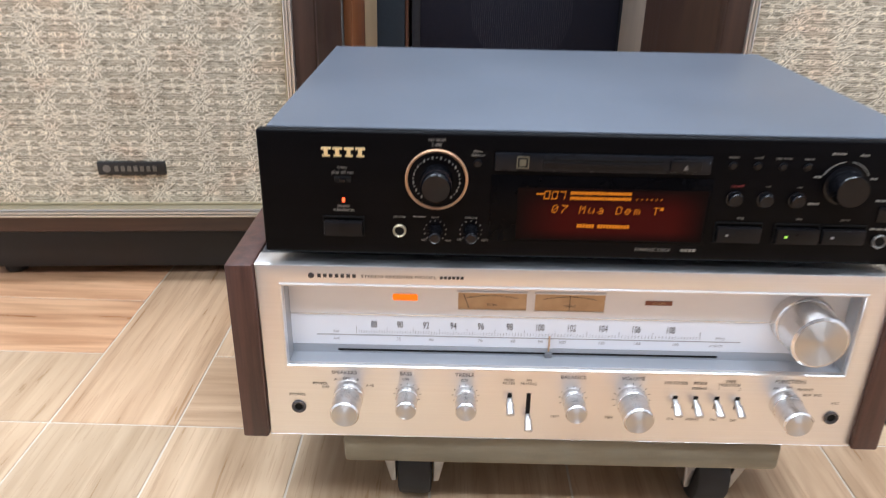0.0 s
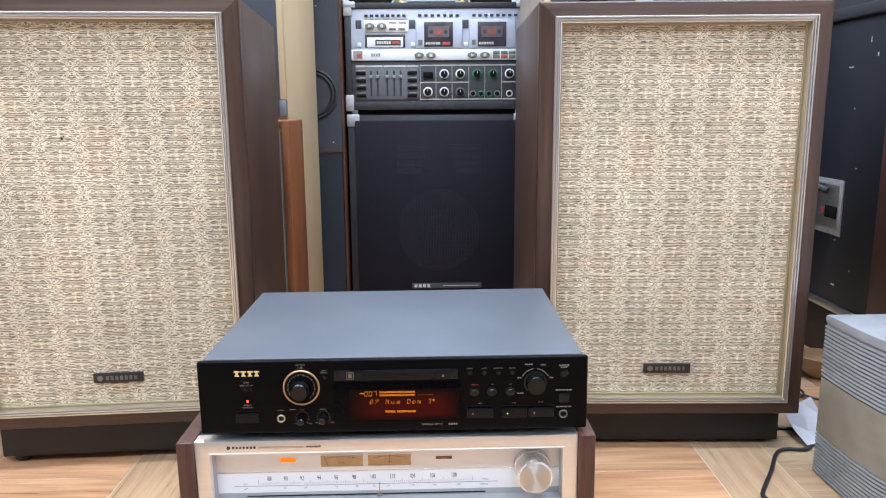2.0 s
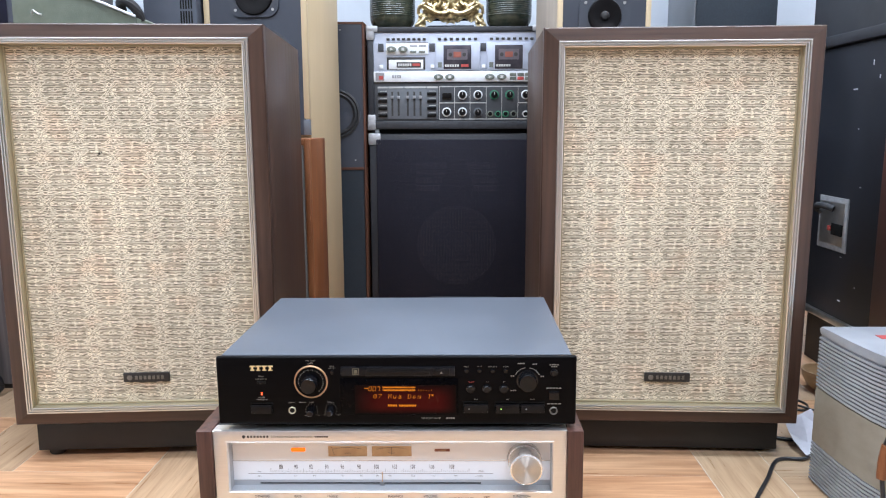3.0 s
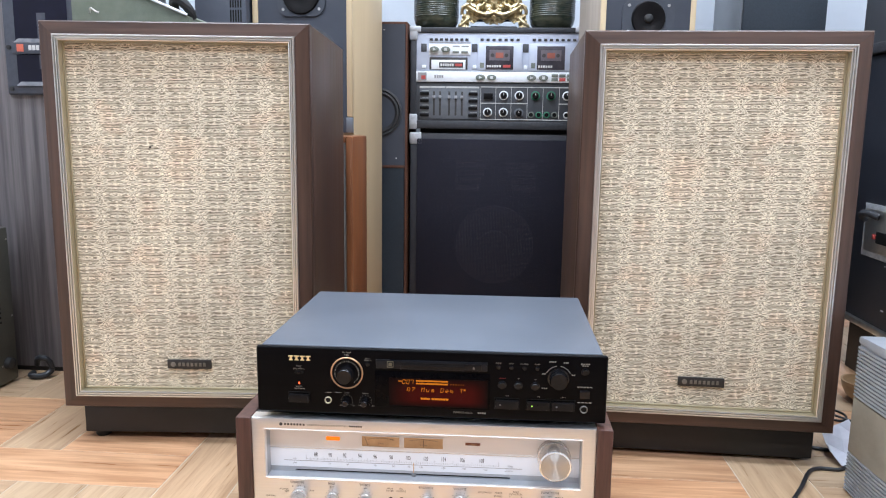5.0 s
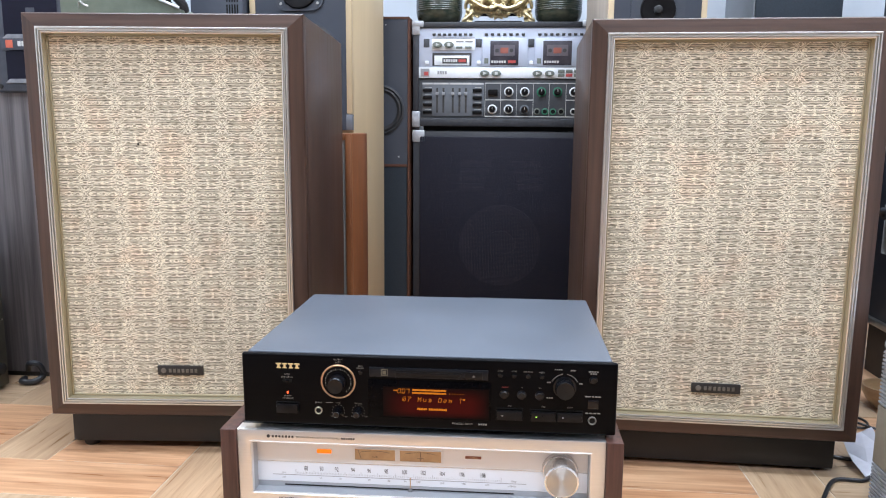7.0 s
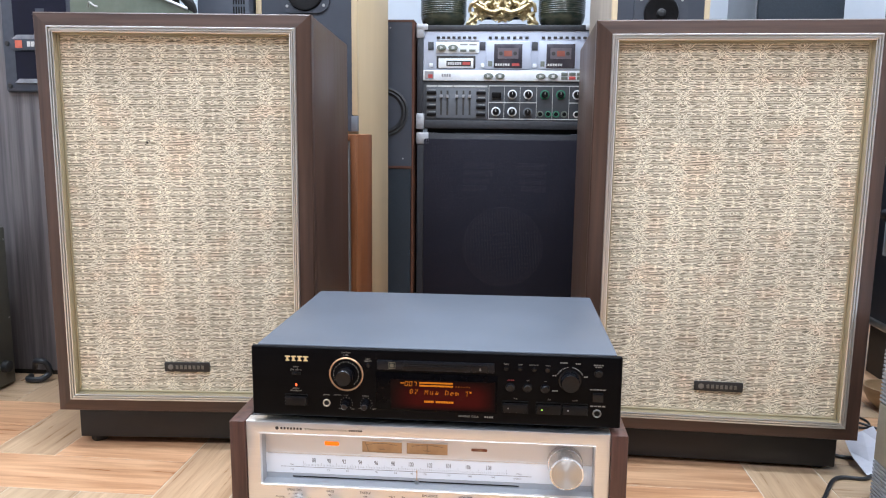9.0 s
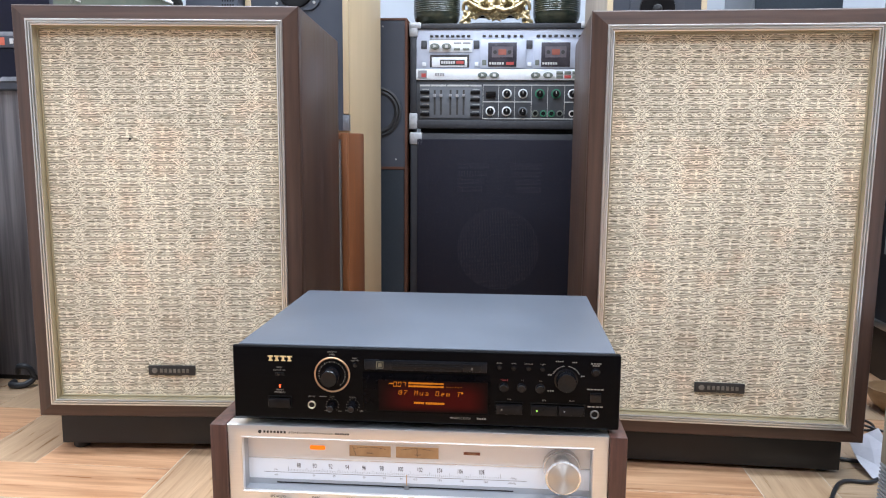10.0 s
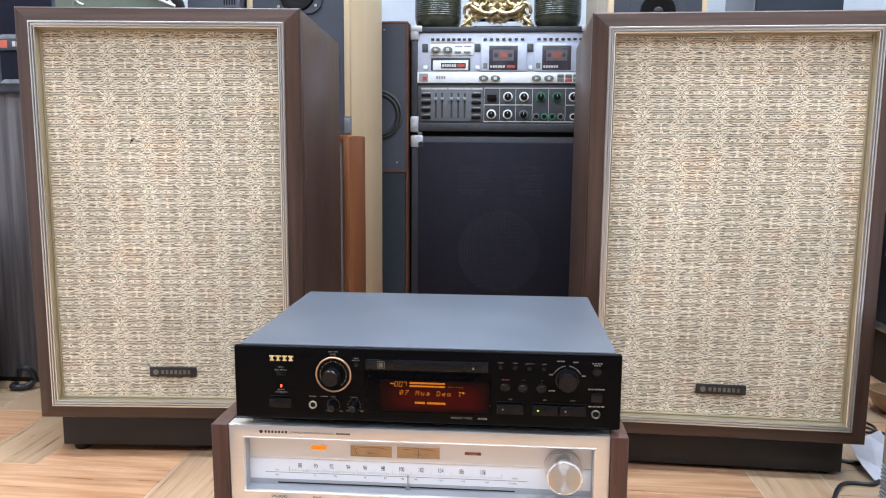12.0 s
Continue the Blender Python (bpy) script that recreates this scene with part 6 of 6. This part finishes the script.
tall2 = thing("tall_loudspeaker", pose(0.559, 1.60, 0, 0, 0, 3.5), "tall maple-edged loudspeaker with slate baffle and round tweeter", "loudspeaker", "tall maple loudspeakers")
part("cabinet", box(-0.117, 0.117, 0.008, 0.330, 0.0, 1.25, 0.002), TAUPE_PLY, tall2, "greyish maple cabinet")
for x in (-0.117, 0.104):
    part("front_edge", box(x, x + 0.013, -0.004, 0.008, 0.0, 1.25, 0.001), PALE_PLY, tall2)
part("baffle", box(-0.104, 0.104, -0.001, 0.008, 0.0, 1.25), BAFFLE, tall2, "slate painted baffle")
horn_plate(tall2, 0.0, 0.880, 0.128, 0.092, -0.001)
cone_driver(tall2, 0.0, 1.060, 0.075, -0.001)

teak = thing("teak_loudspeaker", pose(-0.257, 1.432, 0, 0, 0, 0), "low orange teak loudspeaker with grey cloth front", "loudspeaker")
part("cabinet", box(-0.105, 0.105, 0.010, 0.196, 0.0, 0.583, 0.003), TEAK, teak, "orange teak cabinet")
part("front_frame", box(0.090, 0.105, -0.004, 0.010, 0.0, 0.583, 0.002), TEAK, teak)
part("front_frame_top", box(-0.105, 0.090, -0.004, 0.010, 0.568, 0.583, 0.002), TEAK, teak)
part("grille", box(-0.105, 0.090, 0.000, 0.010, 0.02, 0.568), GREY_CLOTH, teak, "grey grille cloth")

low_spk = thing("slim_loudspeaker", pose(-0.207, 1.945, 0), "dark loudspeaker with navy grille and thin teak edges", "loudspeaker", "stacked dark loudspeakers")
part("cabinet", box(-0.122, 0.122, 0.006, 0.25, 0.0, 0.489, 0.002), EDGE_BROWN, low_spk, "dark teak cabinet")
part("edge", box(0.1175, 0.122, -0.003, 0.006, 0.0, 0.489), EDGE_BROWN, low_spk)
part("edge_top", box(-0.122, 0.116, -0.003, 0.006, 0.482, 0.489), EDGE_BROWN, low_spk)
part("grille", box(-0.116, 0.114, -0.0015, 0.006, 0.01, 0.480), NAVY_CLOTH, low_spk, "dark navy grille")
up_spk = thing("slim_loudspeaker", pose(-0.207, 1.945, 0.489), "slate-fronted loudspeaker with teak edges on another", "loudspeaker", "stacked dark loudspeakers")
part("cabinet", box(-0.122, 0.122, 0.006, 0.25, 0.0, 0.428, 0.002), EDGE_BROWN, up_spk, "dark teak cabinet")
part("edge", box(0.117, 0.122, -0.002, 0.006, 0.0, 0.428), EDGE_BROWN, up_spk)
part("edge_top", box(-0.122, 0.117, -0.002, 0.006, 0.422, 0.428), EDGE_BROWN, up_spk)
part("baffle", box(-0.122, 0.116, -0.001, 0.006, 0.0, 0.421), BAFFLE, up_spk, "slate painted baffle")
cone_driver(up_spk, 0.033, 0.160, 0.066, -0.001)
part("screw", cyl(0.052, 0.405, -0.002, 0.0, 0.0022, seg=10), STEEL, up_spk)
part("screw", cyl(0.090, 0.022, -0.002, 0.0, 0.0022, seg=10), WHITE_PRINT, up_spk)

slate = thing("slate_loudspeaker", pose(0.988, 1.90, 0), "tall slate-grey loudspeaker with a dark grille against the wall", "loudspeaker")
part("cabinet", box(-0.117, 0.117, 0.004, 0.28, 0.0, 1.25, 0.002), SLATE_SIDE, slate, "slate grey cabinet")
part("grille", box(-0.112, 0.117, -0.006, 0.004, 0.01, 1.24, 0.002), NAVY_CLOTH, slate, "dark grille")

vent = thing("vented_amplifier", pose(-0.530, 1.62, 0), "tall slate-blue metal cabinet with vent slots", "amplifier")
part("body", box(-0.075, 0.062, 0.0, 0.28, 0.0, 1.20, 0.003), BAFFLE, vent)
for k in range(10):
    part("vent_slot", box(0.020 + (k % 5) * 0.0068, 0.0235 + (k % 5) * 0.0068, -0.001, 0.001, 0.872 + (k // 5) * 0.036, 0.902 + (k // 5) * 0.036), DARK_SLOT, vent, smooth=0)

# ---- west side: grey laminate cabinet with a horn, olive metal boxes ----
lam = thing("horn_cabinet", pose(-1.01, 1.335, 0), "tall grey wood-laminate cabinet with a black horn in front", "loudspeaker")
part("body", box(-0.34, 0.295, 0.0, 0.36, 0.012, 1.30, 0.002), GREY_OAK, lam, "grey wood-grain laminate body")
part("base", box(-0.33, 0.285, 0.006, 0.35, 0.0, 0.012), BLACK_PAINT, lam)
hx0, hx1, hz0, hz1 = 0.076, 0.262, 0.668, 0.925
horn = part("horn_flange", box(hx0, hx1, -0.014, 0.0, hz0, hz1, 0.006, 3), SLATE_PLASTIC, lam, "slate plastic horn flange")
for z0, z1 in ((0.788, 0.905), (0.692, 0.758)):
    # flared mouth: four walls running in from the flange to a narrow throat
    bm = bmesh.new()
    u0, u1, um = hx0 + 0.030, hx1 - 0.030, (hx0 + hx1) / 2
    rings = []
    for k, y in ((0.0, -0.0155), (0.18, -0.0150), (0.42, -0.0146), (0.75, -0.0142), (0.92, -0.0138)):
        e = 1 - k
        zm = 0.775
        rings.append([bm.verts.new((um + (x - um) * e, y, zm + (z - zm) * (1 - 0.5 * k))) for x, z in ((u0, z0), (u1, z0), (u1, z1), (u0, z1))])
    for p, q in zip(rings, rings[1:]):
        for k in range(4):
            bm.faces.new((p[k], p[(k + 1) % 4], q[(k + 1) % 4], q[k]))
    bm.faces.new(rings[-1])
    part("horn_mouth", bm, NAVY_DEEP, horn, "dark navy horn mouth")
    # lower edge of the mouth, paler and more mottled than the flange
    lip = ring_side(0, hx1 - hx0 - 0.052, z1 - z0 + 0.008, (z0 + z1) / 2, [(0.0, -0.0138), (0.001, -0.0190), (0.010, -0.0160)])
    bmesh.ops.translate(lip, vec=(um, 0, 0), verts=lip.verts)
    part("mouth_lip", lip, SLATE_LIP, horn, "paler grey lower lip")
band = part("crossbar", box(hx0 + 0.022, hx1 - 0.022, -0.0185, -0.013, 0.760, 0.787, 0.001), SLATE_PLASTIC, horn)
part("emblem", box(hx0 + 0.034, hx0 + 0.050, -0.0195, -0.0183, 0.7650, 0.7815), EMBLEM_ORANGE, band, "small orange emblem", smooth=0)
for k in range(3):
    part("emblem_bar", box(hx0 + 0.062 + k * 0.009, hx0 + 0.069 + k * 0.009, -0.0193, -0.0183, 0.768, 0.779), WHITE_PRINT, band, smooth=0)
for x, z in ((hx0 + 0.012, hz0 + 0.014), (hx0 + 0.012, 0.775), (hx0 + 0.012, hz1 - 0.012), (hx1 - 0.012, hz1 - 0.012)):
    part("bolt", cyl(x, z, -0.0165, -0.013, 0.0055, seg=12, bev=0.0008), BLACK_RUBBER, horn)

amp = thing("metal_amplifier", pose(-0.927, 1.27, 0), "grey-olive metal amplifier with vent holes on the floor", "amplifier")
part("case", box(-0.36, 0.0, -0.44, 0.0, 0.006, 0.368, 0.003), KHAKI_METAL, amp)
for k in range(2):
    for j in range(2):
        part("foot", lathe_z(-0.03 - k * 0.28, -0.04 - j * 0.34, [(0.0, 0.0), (0.014, 0.0), (0.014, 0.007), (0.0, 0.007)], 14), BLACK_RUBBER, amp)
for k in range(6):
    for j in range(15):
        part("vent_hole", box(-0.0004, 0.0006, -0.050 - k * 0.011, -0.0455 - k * 0.011, 0.150 + j * 0.011, 0.1545 + j * 0.011), DARK_SLOT, amp, smooth=0)
bm = lathe_y(0, 0, [(0.014, 0.0), (0.013, -0.012), (0.010, -0.014), (0.0, -0.014)], 24)
bmesh.ops.transform(bm, matrix=Matrix.Translation((0.0, -0.035, 0.052)) @ Matrix.Rotation(radians(90), 4, "Z"), verts=bm.verts)
part("knob", bm, BLACK_RUBBER, amp, "black knob")
for y, z in ((-0.008, 0.16), (-0.008, 0.34), (-0.055, 0.05)):
    part("screw", box(0.0, 0.0015, y - 0.002, y + 0.002, z - 0.002, z + 0.002, 0.0004), STEEL, amp)
solid("cable", tube([(-0.90, 1.30, 0.03), (-0.885, 1.285, 0.05), (-0.865, 1.29, 0.045), (-0.860, 1.295, 0.02), (-0.875, 1.28, 0.008), (-0.90, 1.275, 0.010), (-0.91, 1.30, 0.008)], 0.007), CABLE_BLACK, "thick black cable bundle on the floor", "cable", "cables on the floor")

# olive box and black handle lying on the loudspeaker
bm = bmesh.new()
lo = [(-0.705, 0.0), (-0.452, 0.0), (-0.452, 0.045), (-0.566, 0.091), (-0.705, 0.135)]
f = [bm.verts.new((x, 0.0, z)) for x, z in lo]
g = [bm.verts.new((x, 0.15, z)) for x, z in lo]
bm.faces.new(f), bm.faces.new(g)
for i in range(5):
    bm.faces.new((f[i], f[(i + 1) % 5], g[(i + 1) % 5], g[i]))
bmesh.ops.translate(bm, vec=(0.5785, 0, 0), verts=bm.verts)
wedge = thing("olive_case", pose(-0.5785, 1.215, 0.7837), "olive painted metal case with sloping lid on the loudspeaker", "case")
part("shell", bm, OLIVE_METAL, wedge, smooth=0)
part("lid_edge", tube([(-0.124, -0.004, 0.137), (0.012, -0.004, 0.093), (0.125, -0.004, 0.048)], 0.0026), WHITE_PLASTIC, wedge, "pale lid edge")
part("clasp", tube([(-0.085, -0.004, 0.052), (-0.078, -0.012, 0.060), (-0.070, -0.010, 0.054), (-0.064, -0.006, 0.052)], 0.0018), STEEL, wedge, "small metal clasp")
part("handle", tube([(0.085, 0.03, 0.060), (0.092, 0.01, 0.078), (0.106, 0.01, 0.078), (0.120, 0.02, 0.062), (0.122, 0.03, 0.045)], 0.010), BLACK_RUBBER, wedge, "black rubber handle")

# ---- floor tiles ----
CW = 0.12465
CX, CY = -0.3575, 0.7880


def tile_mesh(n, mt):
    L, w, g = n * CW, CW, 0.0010
    bm = box(-L / 2 + g, L / 2 - g, -w / 2 + g, w / 2 - g, -0.0022, 0.0, 0.0004, 1)
    return mesh_of("plank_tile", bm, mt, 30)


def lay_tiles():
    meshes = {(n, red): tile_mesh(n, TILE_RED if red else TILE_PALE) for n in (1, 2, 3, 4, 5) for red in (False, True)}
    i0, i1 = math.floor((X0 - CX) / CW), math.ceil((X1 - CX) / CW)
    j0, j1 = math.floor((Y0 - CY) / CW), math.ceil((Y1 - CY) / CW)
    used = set()
    rr = random.Random(3)

    def lay(i, j, n, across, red=None):
        cells = [(i + k, j) if across else (i, j + k) for k in range(n)]
        if any(c in used for c in cells):
            return False
        used.update(cells)
        red = (across and rr.random() < 0.7 or rr.random() < 0.15) if red is None else red
        ob = new("tile", meshes[n, bool(red)])
        cx = CX + (i + (n / 2 if across else 0.5)) * CW
        cy = CY + (j + (0.5 if across else n / 2)) * CW
        ob.matrix_basis = pose(cx, cy, 0.0, 0, 0, (0 if across else 90) + (180 if rr.random() < 0.5 else 0))
        ob.parent = floor
        return True

    for i, j, n, across in ((-5, 0, 5, 1), (-2, 1, 2, 1), (-3, 1, 3, 0), (-7, 1, 4, 1), (-7, 2, 4, 1), (-4, 3, 3, 0), (0, -1, 4, 0), (1, -1, 4, 1), (1, 0, 4, 0), (1, -5, 4, 0), (-1, -5, 4, 0), (-6, -1, 4, 1), (-1, -1, 1, 0), (-2, -4, 4, 0), (0, -5, 4, 0), (2, -5, 4, 0),
                            (8, 0, 4, 0), (4, 0, 4, 1), (4, 1, 4, 1), (9, 0, 4, 1), (9, 1, 4, 1), (5, -1, 5, 1), (6, -5, 4, 0), (5, -5, 4, 0), (7, -2, 4, 1), (7, -3, 4, 1), (-3, -5, 4, 0)):
        lay(i, j, n, bool(across), bool(across) and j >= 0 and i < 8)
    for j in range(j0, j1):
        for i in range(i0, i1):
            if (i, j) in used:
                continue
            across = ((i + j) // 4 + (j // 2)) % 2 == 0
            for a in (across, not across):
                n = 4
                while n > 1 and ((i + n > i1 if a else j + n > j1) or not all(((i + k, j) if a else (i, j + k)) not in used for k in range(n))):
                    n -= 1
                if n > 1 or a != across:
                    break
            lay(i, j, n, a)


lay_tiles()
